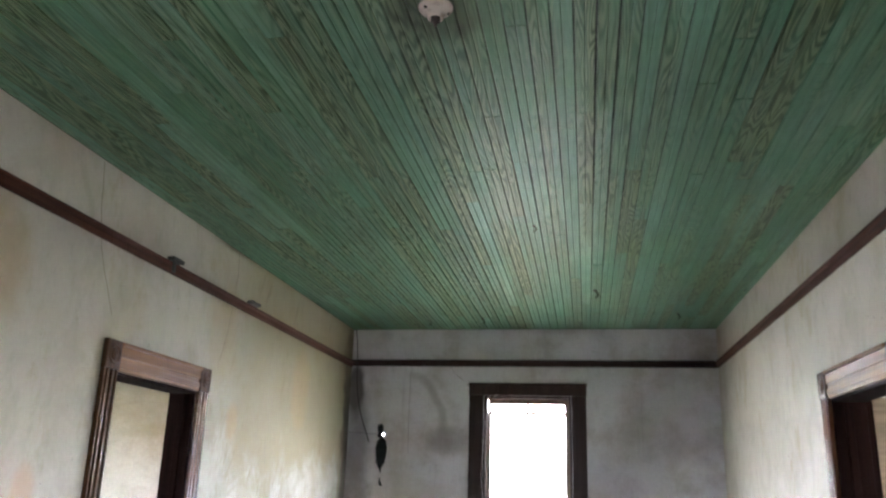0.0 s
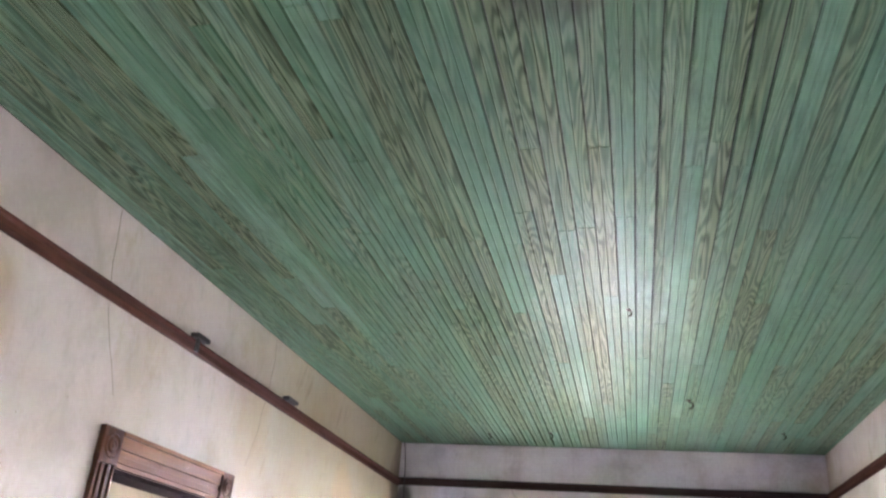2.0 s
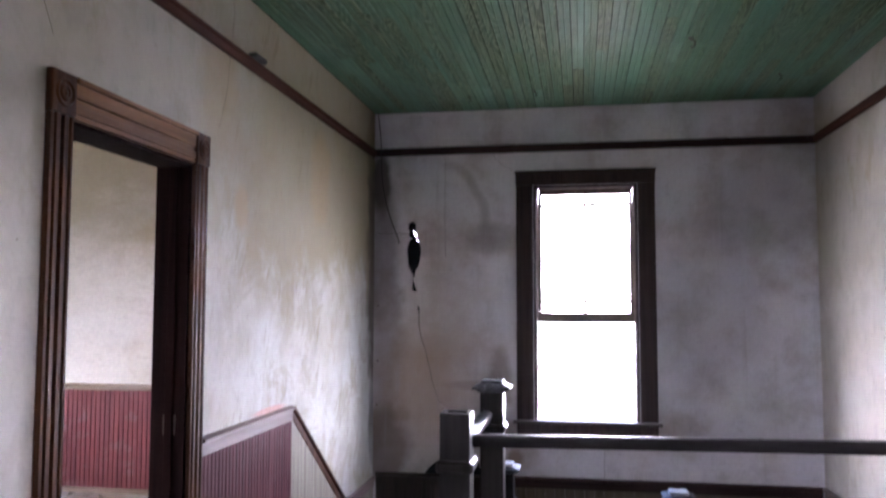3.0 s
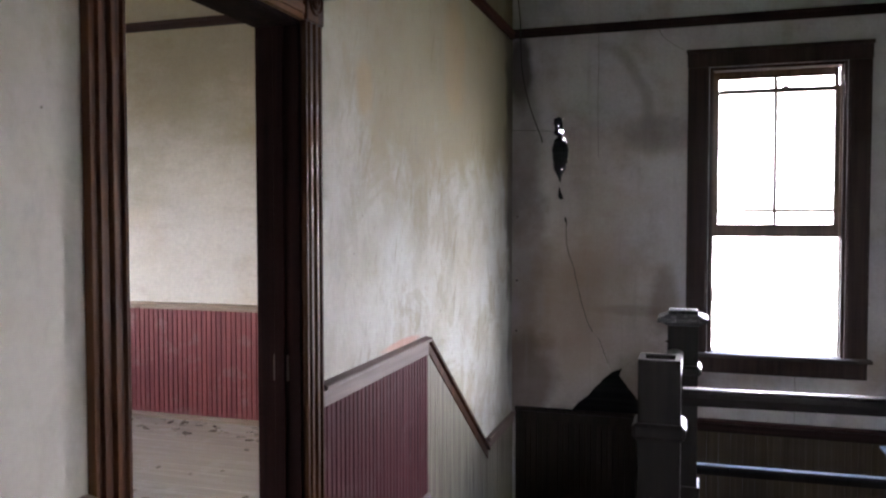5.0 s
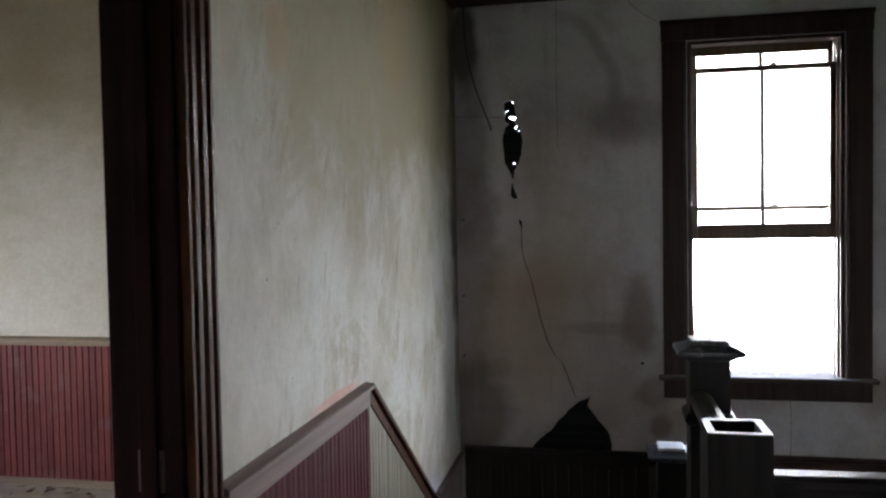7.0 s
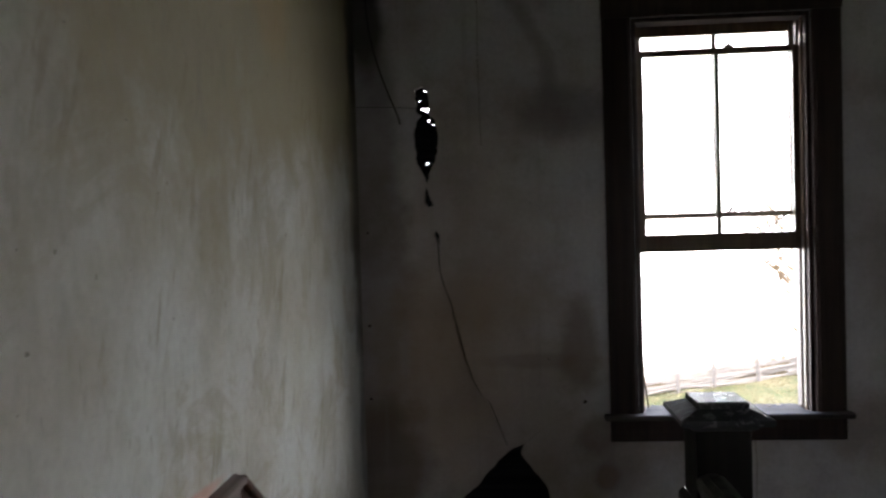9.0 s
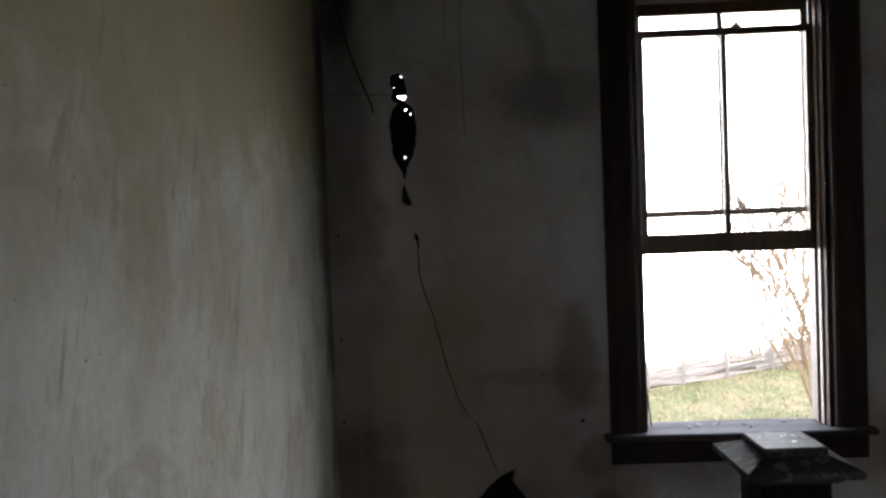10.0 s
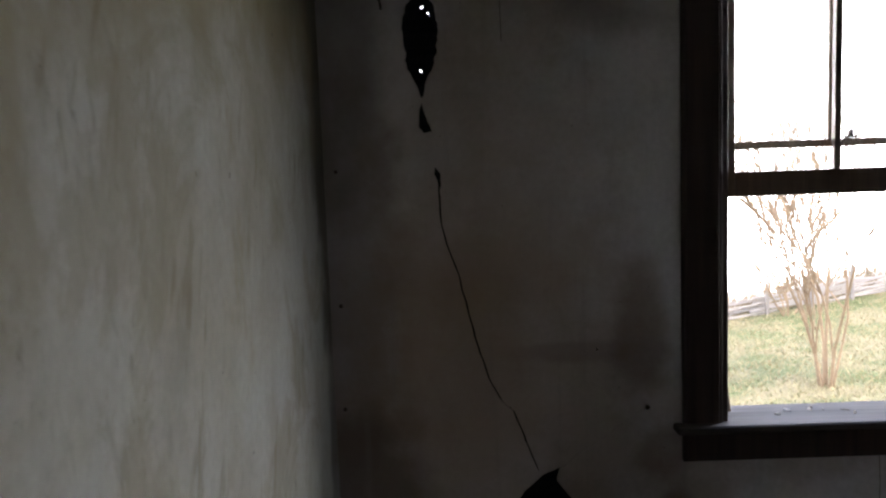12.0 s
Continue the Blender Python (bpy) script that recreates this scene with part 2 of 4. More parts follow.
BROWN = wood("brown_boards", (0.080, 0.064, 0.048), (0.140, 0.113, 0.085), "z", 0.55, spec=0.25)
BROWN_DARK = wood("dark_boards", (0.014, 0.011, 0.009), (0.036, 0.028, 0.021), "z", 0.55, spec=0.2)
WINCASE = wood("window_casing_paint", (0.030, 0.018, 0.017), (0.068, 0.042, 0.037), "z", 0.5, spec=0.25)
SILL = wood("weathered_sill", (0.055, 0.045, 0.04), (0.13, 0.115, 0.105), "x", 0.85, spec=0.1)
RIM = wood("worn_rim", (0.06, 0.058, 0.056), (0.13, 0.125, 0.12), "x", 0.5, spec=0.3)
NEWEL = wood("weathered_newel_paint", (0.006, 0.005, 0.0044), (0.018, 0.0148, 0.0125), "z", 0.36, spec=0.16)
k = Mat("flaking_cap_paint", rough=0.5, spec=0.16)
n1, n2 = k.noise((1, 1.6, 1), 38, 5, 0.65, 0.6), k.noise(size=9, detail=4)
flake = k.step(k.math("ADD", n1, k.math("MULTIPLY", n2, 0.35)), 0.735, 0.79)
k.color(k.mix(flake, k.mix(n2, (0.03, 0.032, 0.034), (0.065, 0.067, 0.07)), (0.15, 0.155, 0.16))).bump(flake, 0.5, 0.002)
CAP = k.m
# Pale paint of flakes and cap plates, and a painted glint on one rail.
CAP_PALE = wood("pale_paint_and_glint", (0.52, 0.525, 0.53), (0.72, 0.72, 0.71), "x", 0.4, spec=0.4)
HANDRAIL = wood("handrail_wood", (0.008, 0.0062, 0.0062), (0.02, 0.016, 0.016), "x", 0.5, spec=0.2)
# Paler colour that paints the window's shine on the rail tops.
TOP_SHEEN = wood("rail_top_sheen", (0.05, 0.048, 0.046), (0.13, 0.125, 0.12), "x", 0.5, spec=0.14)
MAUVE = wood("faded_red_boards", (0.055, 0.018, 0.022), (0.125, 0.042, 0.048), "z", 0.5, wear=(0.10, 0.045, 0.05), spec=0.06)
FLOOR_MAT = wood("worn_floor_paint", (0.13, 0.125, 0.125), (0.24, 0.235, 0.23), "y", 0.45, wear=(0.42, 0.41, 0.39))
ROOM_FLOOR = wood("dusty_floor_boards", (0.37, 0.32, 0.245), (0.49, 0.43, 0.34), "x", 0.6, wear=(0.45, 0.41, 0.35))
SHEATH = wood("old_sheathing", (0.012, 0.013, 0.016), (0.03, 0.032, 0.036), "x", 0.85, spec=0.1)
SASH = wood("sash_wood", (0.07, 0.045, 0.028), (0.16, 0.10, 0.06), "z", 0.45)

# green ceiling paint worn down to the grain
k = Mat("green_ceiling_paint", rough=0.4, spec=0.075)
off = k.math("MULTIPLY", k.island, 23.0)
grain = k.noise((55, 2.2, 1), 1.0, 5, 0.62, 0.9, offset=off)
long = k.noise((7, 0.35, 1), 1.0, 4, 0.6, 0.2)
broad = k.noise((1.2, 0.5, 1), 1.0, 4, 0.55)
field = k.noise((12, 0.9, 1), 1.0, 1.5, 0.45, 0.35, offset=off)
rings = k.math("PINGPONG", k.math("ADD", k.math("MULTIPLY", field, 19.0), k.math("MULTIPLY", grain, 0.7)), 0.5)
rings = k.step(rings, 0.05, 0.42)
tone = k.ramp(k.island, (0.0, (0.088, 0.212, 0.122)), (0.3, (0.138, 0.285, 0.178)), (0.55, (0.168, 0.316, 0.216)), (0.8, (0.115, 0.240, 0.152)), (1.0, (0.226, 0.380, 0.256)))
green = k.mix(k.step(broad, 0.42, 0.62), tone, (0.106, 0.237, 0.158))
bare = k.mix(rings, (0.072, 0.105, 0.054), (0.17, 0.222, 0.124))
bias = k.ramp(k.math("FRACT", k.math("MULTIPLY", k.island, 7.31)), (0.0, (0.0, 0.0, 0.0)), (0.6, (0.08, 0.08, 0.08)), (0.75, (0.12, 0.12, 0.12)), (0.9, (0.22, 0.22, 0.22)), (1.0, (0.27, 0.27, 0.27)))
wearing = k.math("ADD", k.math("ADD", k.math("MULTIPLY", grain, 0.3), k.math("MULTIPLY", long, 0.62)), k.math("ADD", bias, k.math("MULTIPLY", k.noise((15, 1.0, 1), 1.0, 4, 0.6, 0.8, offset=off), 0.42)))
worn = k.math("MULTIPLY", k.step(wearing, 0.60, 0.95), 0.9)
c = k.mix(worn, green, bare)
c = k.mix(0.75, c, k.ramp(grain, (0.3, (0.55, 0.58, 0.52)), (0.55, (1, 1, 1))), "MULTIPLY")
c = k.mix(k.math("ADD", k.math("MULTIPLY", worn, 0.5), 0.12), c, k.ramp(rings, (0.0, (0.60, 0.62, 0.57)), (0.5, (1, 1, 1))), "MULTIPLY")
dist, soot = k.spot(1.893, -5.63, 3.1, 0.2, (1, 0.8, 1), 0.4)
c = k.mix(k.math("MULTIPLY", soot, 0.6), c, (0.045, 0.05, 0.035))
k.color(c).bump(grain, 0.2, 0.003)
k.b.inputs["Specular Tint"].default_value = (1.0, 0.86, 0.48, 1)
k.rough(k.math("ADD", k.math("MULTIPLY", grain, 0.22), 0.36))
CEIL = k.m

k = Mat("white_porcelain", rough=0.25)
k.color(k.mix(k.step(k.noise(size=30), 0.5, 0.7), (0.72, 0.62, 0.54), (0.5, 0.4, 0.33)))
PORCELAIN = k.m
k = Mat("rusty_iron", rough=0.7, metal=0.3)
k.color(k.mix(k.noise(size=60), (0.03, 0.025, 0.022), (0.07, 0.045, 0.03))).bump(k.noise(size=90), 0.3, 0.002)
IRON = k.m
k = Mat("black_wire", rough=0.6)
k.color((0.02, 0.018, 0.017))
WIRE = k.m
k = Mat("window_glass", rough=0.02)
k.b.inputs["Transmission Weight"].default_value = 1.0
k.color((0.97, 0.98, 0.98))
GLASS = k.m
k = Mat("meadow_soil", rough=0.95, spec=0.1)
n1, n2 = k.noise(size=0.6, detail=6), k.noise(size=9, detail=5)
k.color(k.mix(k.step(n1, 0.4, 0.62), (0.050, 0.060, 0.022), (0.115, 0.098, 0.056)))
k.t.links.new(k.mix(0.5, k.mix(k.step(n1, 0.4, 0.62), (0.050, 0.060, 0.022), (0.115, 0.098, 0.056)), k.ramp(n2, (0.3, (0.4, 0.4, 0.35)), (0.7, (1, 1, 1))), "MULTIPLY"), k.b.inputs["Base Color"])
k.bump(n2, 0.6, 0.05)
GROUND = k.m
k = Mat("grey_fence_wood", rough=0.85, spec=0.2)
k.color(k.mix(k.island, (0.05, 0.044, 0.038), (0.27, 0.24, 0.21)))
FENCE = k.m
k = Mat("twig_bark", rough=0.8, spec=0.2)
k.color(k.mix(k.noise(size=12), (0.062, 0.045, 0.027), (0.18, 0.125, 0.074)))
BARK = k.m
k = Mat("autumn_leaf", rough=0.7, spec=0.2)
k.color(k.mix(k.island, (0.04, 0.038, 0.014), (0.11, 0.066, 0.03)))
LEAF = k.m
k = Mat("grass_blades", rough=0.8, spec=0.2)
k.color(k.mix(k.island, (0.052, 0.062, 0.022), (0.21, 0.175, 0.10)))
GRASS = k.m
k = Mat("debris", rough=0.9, spec=0.2)
k.color(k.mix(k.island, (0.06, 0.045, 0.035), (0.35, 0.31, 0.25)))
DEBRIS = k.m


# ---- builders ----
def box(bm, x0, x1, y0, y1, z0, z1):
    """A box added to bm; returns its corners."""
    vs = [bm.verts.new((x, y, z)) for z in (z0, z1) for y in (y0, y1) for x in (x0, x1)]
    for f in ((0, 2, 3, 1), (4, 5, 7, 6), (0, 1, 5, 4), (2, 6, 7, 3), (0, 4, 6, 2), (1, 3, 7, 5)):
        bm.faces.new([vs[i] for i in f])
    return vs


def bar(bm, a, b, r0, r1, sides=6):
    """A tapered round bar from a to b."""
    a, b = Vector(a), Vector(b)
    q = (b - a).to_track_quat("Z", "Y")
    rings = []
    for p, r in ((a, r0), (b, r1)):
        rings.append([bm.verts.new(p + q @ Vector((r * math.cos(i * math.tau / sides), r * math.sin(i * math.tau / sides), 0))) for i in range(sides)])
    for i in range(sides):
        j = (i + 1) % sides
        bm.faces.new((rings[0][i], rings[0][j], rings[1][j], rings[1][i]))
    bm.faces.new(rings[0][::-1])
    bm.faces.new(rings[1])


def lathe(bm, profile, at=(0, 0, 0), axis="z", sides=24):
    """A turned shape: profile of (radius, height)."""
    rings = []
    for r, h in profile:
        ring = []
        for i in range(sides):
            u, v = r * math.cos(i * math.tau / sides), r * math.sin(i * math.tau / sides)
            p = (u, v, h) if axis == "z" else (h, u, v)
            ring.append(bm.verts.new(Vector(at) + Vector(p)))
        rings.append(ring)
    for a, b in zip(rings, rings[1:]):
        for i in range(sides):
            j = (i + 1) % sides
            bm.faces.new((a[i], a[j], b[j], b[i]))
    bm.faces.new(rings[0][::-1])
    bm.faces.new(rings[-1])


def sheet(bm, outer, holes, y0, y1):
    """An upright sheet in x and z with holes in it, from y0 to y1."""
    edges = []
    for loop in [outer] + holes:
        vs = [bm.verts.new((x, y0, z)) for x, z in loop]
        edges += [bm.edges.new((vs[i], vs[(i + 1) % len(vs)])) for i in range(len(vs))]
    r = bmesh.ops.triangle_fill(bm, use_beauty=True, use_dissolve=False, edges=edges)
    faces = [g for g in r["geom"] if isinstance(g, bmesh.types.BMFace)]
    ex = bmesh.ops.extrude_face_region(bm, geom=faces, use_keep_orig=True)
    for v in ex["geom"]:
        if isinstance(v, bmesh.types.BMVert):
            v.co.y = y1


def part(name, bm, material, parent=None, label="", bevel=0.0, smooth=False):
    """Links bm as one mesh object, under parent if one is given."""
    if bevel:
        bmesh.ops.bevel(bm, geom=list(bm.edges), offset=bevel, segments=1, affect="EDGES", clamp_overlap=True)
    bmesh.ops.recalc_face_normals(bm, faces=list(bm.faces))
    me = bpy.data.meshes.new(name)
    bm.to_mesh(me)
    bm.free()
    me.materials.append(material)
    if smooth:
        for p in me.polygons:
            p.use_smooth = True
    ob = new(name, me)
    ob.parent = parent
    if label:
        ob["label"] = label
    return ob


def boxes(name, material, dims, parent=None, label="", bevel=0.0):
    bm = bmesh.new()
    for d in dims:
        box(bm, *d)
    return part(name, bm, material, parent, label, bevel)


def empty(name, label, category, x=0, y=0, z=0, kind="", group=""):
    ob = new(name)
    ob.location = (x, y, z)
    return tagged(ob, label, category, group, kind)


W = 3.602        # hall width
HC = 3.10        # ceiling height
YB = -10.0       # wall behind the start
LOW = -3.2       # ground floor
TH = 0.15        # wall thickness
DO, DC, DH = -4.205, -3.305, 2.09   # doorway from, to, height

# ---- setting ----
# far wall: plaster sheet with the window opening, breaks and a crack
window_hole = [(1.37, 0.47), (2.22, 0.47), (2.22, 2.44), (1.37, 2.44)]
upper_break = [(0.302, 2.14), (0.335, 2.15), (0.366, 2.135), (0.374, 2.05), (0.366, 2.02), (0.385, 2.00), (0.402, 1.975), (0.411, 1.92), (0.406, 1.83), (0.385, 1.76), (0.362, 1.72), (0.349, 1.668), (0.338, 1.70), (0.312, 1.755), (0.301, 1.77), (0.292, 1.86), (0.291, 1.93), (0.305, 1.985), (0.33, 2.01), (0.302, 2.03), (0.307, 2.07), (0.297, 2.10)]
lower_break = [(0.347, 1.657), (0.362, 1.60), (0.379, 1.557), (0.352, 1.551), (0.334, 1.572), (0.337, 1.62)]
big_break = [(0.44, -0.1), (0.44, 0.015), (0.49, 0.085), (0.563, 0.14), (0.62, 0.215), (0.69, 0.285), (0.735, 0.325), (0.80, 0.352), (0.782, 0.297), (0.815, 0.252), (0.865, 0.19), (0.912, 0.125), (0.926, 0.06), (0.926, -0.1)]
crack_line = [(0.386, 1.43), (0.396, 1.39), (0.397, 1.33), (0.400, 1.234), (0.424, 1.14), (0.449, 1.07), (0.47, 0.98), (0.49, 0.894), (0.52, 0.77), (0.554, 0.667), (0.59, 0.60), (0.633, 0.559), (0.66, 0.49), (0.692, 0.40), (0.708, 0.36), (0.717, 0.331)]
chip = random.Random(31)


def ragged(line, amp, step, closed=True):
    """The same outline broken into short uneven bites."""
    out = []
    for a, q in zip(line, line[1:] + line[:1] if closed else line[1:]):
        n = max(1, round(math.hypot(q[0] - a[0], q[1] - a[1]) / step))
        out.append(a)
        for i in range(1, n):
            f = i / n
            out.append((a[0] + (q[0] - a[0]) * f + chip.uniform(-amp, amp), a[1] + (q[1] - a[1]) * f + chip.uniform(-amp, amp)))
    return out if closed else out + [line[-1]]


upper_break, lower_break, big_break = ragged(upper_break, 0.004, 0.014), ragged(lower_break, 0.0025, 0.012), ragged(big_break, 0.004, 0.03)
crack_line = ragged(crack_line, 0.0025, 0.022, False)
crack_width = [0.002, 0.011, 0.006, 0.005] + [chip.uniform(0.0026, 0.0042) for _ in crack_line[5:]] + [0.001]
crack = [(x - w, z) for (x, z), w in zip(crack_line, crack_width)] + [(x + w, z) for (x, z), w in reversed(list(zip(crack_line, crack_width)))]
bm = bmesh.new()
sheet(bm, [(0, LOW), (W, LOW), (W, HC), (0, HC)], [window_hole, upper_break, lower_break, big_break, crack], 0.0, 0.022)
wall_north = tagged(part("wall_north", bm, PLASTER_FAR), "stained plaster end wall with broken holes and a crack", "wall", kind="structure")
slots = [[(0.303, 2.057), (0.335, 2.05), (0.35, 2.035), (0.357, 2.05), (0.372, 2.053), (0.368, 2.072), (0.31, 2.073)],
         [(0.345, 1.995), (0.36, 1.99), (0.366, 2.003), (0.352, 2.01)], [(0.372, 1.975), (0.381, 1.97), (0.382, 1.985), (0.375, 1.987)],
         [(0.30, 2.1), (0.315, 2.097), (0.318, 2.107), (0.303, 2.108)], [(0.33, 2.15), (0.348, 2.148), (0.35, 2.158), (0.333, 2.16)],
         [(0.338, 1.775), (0.348, 1.77), (0.35, 1.783), (0.341, 1.786)]]
bm = bmesh.new()
sheet(bm, [(-4.6, LOW - 0.6), (8.4, LOW - 0.6), (8.4, HC + 0.3), (-4.6, HC + 0.3)], [window_hole] + [[(sum(p[0] for p in s) / len(s) * 0.34 + x * 0.66, sum(p[1] for p in s) / len(s) * 0.34 + z * 0.66) for x, z in s] for s in slots], 0.14, 0.17)
tagged(part("wall_north_outer", bm, SHEATH), "dark outer boarding of the end wall with light gaps", "wall", kind="structure")


def side_wall(name, x0, x1, y0, y1, openings, label, mat=PLASTER):
    """A wall along y with openings (y from, y to, z from, z to), full height."""
    dims, at = [], y0
    for a, b, lo, hi in sorted(openings):
        dims += [(x0, x1, at, a, LOW, HC), (x0, x1, a, b, LOW, lo), (x0, x1, a, b, hi, HC)]
        at = b
    dims.append((x0, x1, at, y1, LOW, HC))
    return tagged(boxes(name, mat, dims), label, "wall", kind="structure")


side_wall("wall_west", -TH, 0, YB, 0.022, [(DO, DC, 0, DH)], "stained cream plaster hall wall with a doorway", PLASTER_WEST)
FLARE = Matrix.Translation((W, 0, 0)) @ Matrix.Rotation(0.0155, 4, "Z") @ Matrix.Translation((-W, 0, 0))   # the east wall stands a little out of square
WE = W + 0.15    # hall width at its wide end
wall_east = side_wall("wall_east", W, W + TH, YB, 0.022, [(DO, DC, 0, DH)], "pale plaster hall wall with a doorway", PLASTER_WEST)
wall_east.matrix_basis = FLARE


def end_wall(name, x0, x1, y0, y1, openings, label, mat=PLASTER):
    dims, at = [], x0
    for a, b, lo, hi in sorted(openings):
        dims += [(at, a, y0, y1, LOW, HC), (a, b, y0, y1, LOW, lo), (a, b, y0, y1, hi, HC)]
        at = b
    dims.append((at, x1, y0, y1, LOW, HC))
    return tagged(boxes(name, mat, dims), label, "wall", kind="structure")


XL, XR, YR = -4.4, 8.1, -0.97
end_wall("wall_south", XL - TH, XR + TH, YB - TH, YB, [(1.65, 2.0, 1.0, 1.95)], "plain plaster wall behind the hall")
end_wall("wall_room_west_end", XL, -TH, YR, YR + 0.12, [], "pale plaster room wall above red boards", PLASTER_ROOM)
end_wall("wall_room_east_end", W + TH, XR, YR, YR + 0.12, [(3.93, 4.55, 0.6, 2.37)], "pale plaster wall of the far room with a window")
side_wall("wall_room_west", XL - TH, XL, YB, 0.14, [(-3.0, -2.35, 0.85, 2.1), (-8, -7, 0.5, 2.4)], "pale plaster outer wall with windows")
side_wall("wall_room_east", XR, XR + TH, YB, 0.14, [(-3.2, -2.5, 0.8, 2.1), (-8, -7, 0.5, 2.4)], "pale plaster outer wall with windows")

# floors: hall with the stairwell cut out, landing, ground floor
boxes_floor = [(0, WE, YB, -2.98, -0.2, -0.02), (0, 1.17, -2.98, -1.985, -0.2, -0.02)]
floor = tagged(boxes("floor", FLOOR_MAT, boxes_floor), "worn grey painted plank floor of the upper hall", "floor", kind="structure")
tagged(boxes("floor_room_west", ROOM_FLOOR, [(XL, -TH, YB, YR, -0.2, -0.02)]), "dusty bare plank floor of the side room", "floor", kind="structure")
tagged(boxes("floor_room_east", ROOM_FLOOR, [(W + TH, XR, YB, YR, -0.2, 0.0)]), "dusty bare plank floor of the other room", "floor", kind="structure")
tagged(boxes("floor_ground", BROWN, [(0, W, YB, 0.0, LOW - 0.2, LOW)]), "dark plank floor of the ground storey", "floor", kind="structure")
tagged(boxes("ceiling_side_rooms", PLASTER, [(XL - TH, -TH, YB, 0.14, HC, HC + 0.15), (W + TH, XR + TH, YB, 0.14, HC, HC + 0.15)]), "plain ceilings of the side rooms", "ceiling", kind="structure")
tagged(boxes("ceiling_backing", SHEATH, [(-TH, W + TH, YB - TH, 0.14, HC + 0.03, HC + 0.15)]), "dark joist backing above the ceiling boards", "ceiling", kind="structure")

# beaded ceiling boards, joined in one mesh
bm = bmesh.new()
rng = random.Random(4)
bw = 0.078
JOINTS = [(1.318, -5.542), (1.045, -4.241), (1.721, -4.834), (1.997, -4.823), (2.183, -5.515), (2.223, -3.111), (2.405, -3.684), (0.131, -3.243), (2.131, -2.531), (1.634, -3.164), (1.117, -3.733), (0.844, -4.916), (0.924, -5.57), (2.383, -4.817), (0.066, -4.312), (2.848, -4.245)]
x = 0.0
while x < WE - 0.01:
    x1 = min(x + bw, WE)
    y = YB
    cuts = []
    y += rng.uniform(0.4, 3.0)
    while y < -0.3:
        cuts.append(y)
        y += rng.uniform(1.2, 3.6)
    for jx, jy in JOINTS:
        if x <= jx < x1:
            cuts = sorted([q for q in cuts if abs(q - jy) > 0.6] + [jy])
    for y0, y1 in zip([YB] + cuts, cuts + [0.0]):
        drop = rng.uniform(-0.001, 0.001)
        g = rng.choice((0.0005, 0.0008, 0.0012, 0.0024))
        m = (x + x1) / 2
        prof = [(x + g, 0.008), (x + g + 0.0034, 0.0), (m - 0.004, 0.0), (m - 0.0018, 0.0032), (m + 0.0012, 0.0032), (m + 0.003, 0.0), (x1 - g - 0.0034, 0.0), (x1 - g, 0.008)]
        prof += [(x1 - g, 0.012), (x + g, 0.012)]
        a = [bm.verts.new((px, y0 + 0.0015, HC + drop + pz)) for px, pz in prof]
        b = [bm.verts.new((px, y1 - 0.0015, HC + drop + pz)) for px, pz in prof]
        for i in range(len(prof) - 1):
            bm.faces.new((a[i], b[i], b[i + 1], a[i + 1]))
        bm.faces.new((a[-1], b[-1], b[0], a[0]))
        bm.faces.new(a)
        bm.faces.new(b[::-1])
    x = x1
tagged(part("ceiling", bm, CEIL), "green painted beadboard ceiling with worn grain", "ceiling", kind="structure")


def moulding(name, material, axis, a, b, at, profile, label, parent=None, out=1):
    """A moulding run along an axis; profile of (out, up) from the wall line (at, z)."""
    bm = bmesh.new()
    rings = []
    for s in (a, b):
        rings.append([bm.verts.new((at[0] + out * o, s, at[1] + u) if axis == "y" else (s, at[0] + out * o, at[1] + u)) for o, u in profile])
    n = len(profile)
    for i in range(n):
        j = (i + 1) % n
        bm.faces.new((rings[0][i], rings[0][j], rings[1][j], rings[1][i]))
    bm.faces.new(rings[0])
    bm.faces.new(rings[1][::-1])
    ob = part(name, bm, material, parent)
    return tagged(ob, label, "trim", kind="structure") if parent is None else ob


PR = [(-0.002, 0), (0.012, 0), (0.018, 0.012), (0.018, 0.040), (0.03, 0.048), (0.03, 0.06), (0.012, 0.067), (-0.002, 0.067)]
moulding("picture_rail_west", RAIL_Y, "y", YB, -0.03, (0, 2.708), PR, "red-brown wooden picture rail along the wall")
moulding("picture_rail_east", RAIL_Y, "y", YB, -0.03, (W, 2.722), PR, "red-brown wooden picture rail along the wall", out=-1).matrix_basis = FLARE
moulding("picture_rail_north", RAIL_X, "x", 0, W, (0, 2.724), PR, "dark wooden picture rail across the end wall", out=-1)
moulding("picture_rail_room", RAIL_X, "x", XL, -TH, (YR, 2.735), PR, "red-brown picture rail in the side room", out=-1)


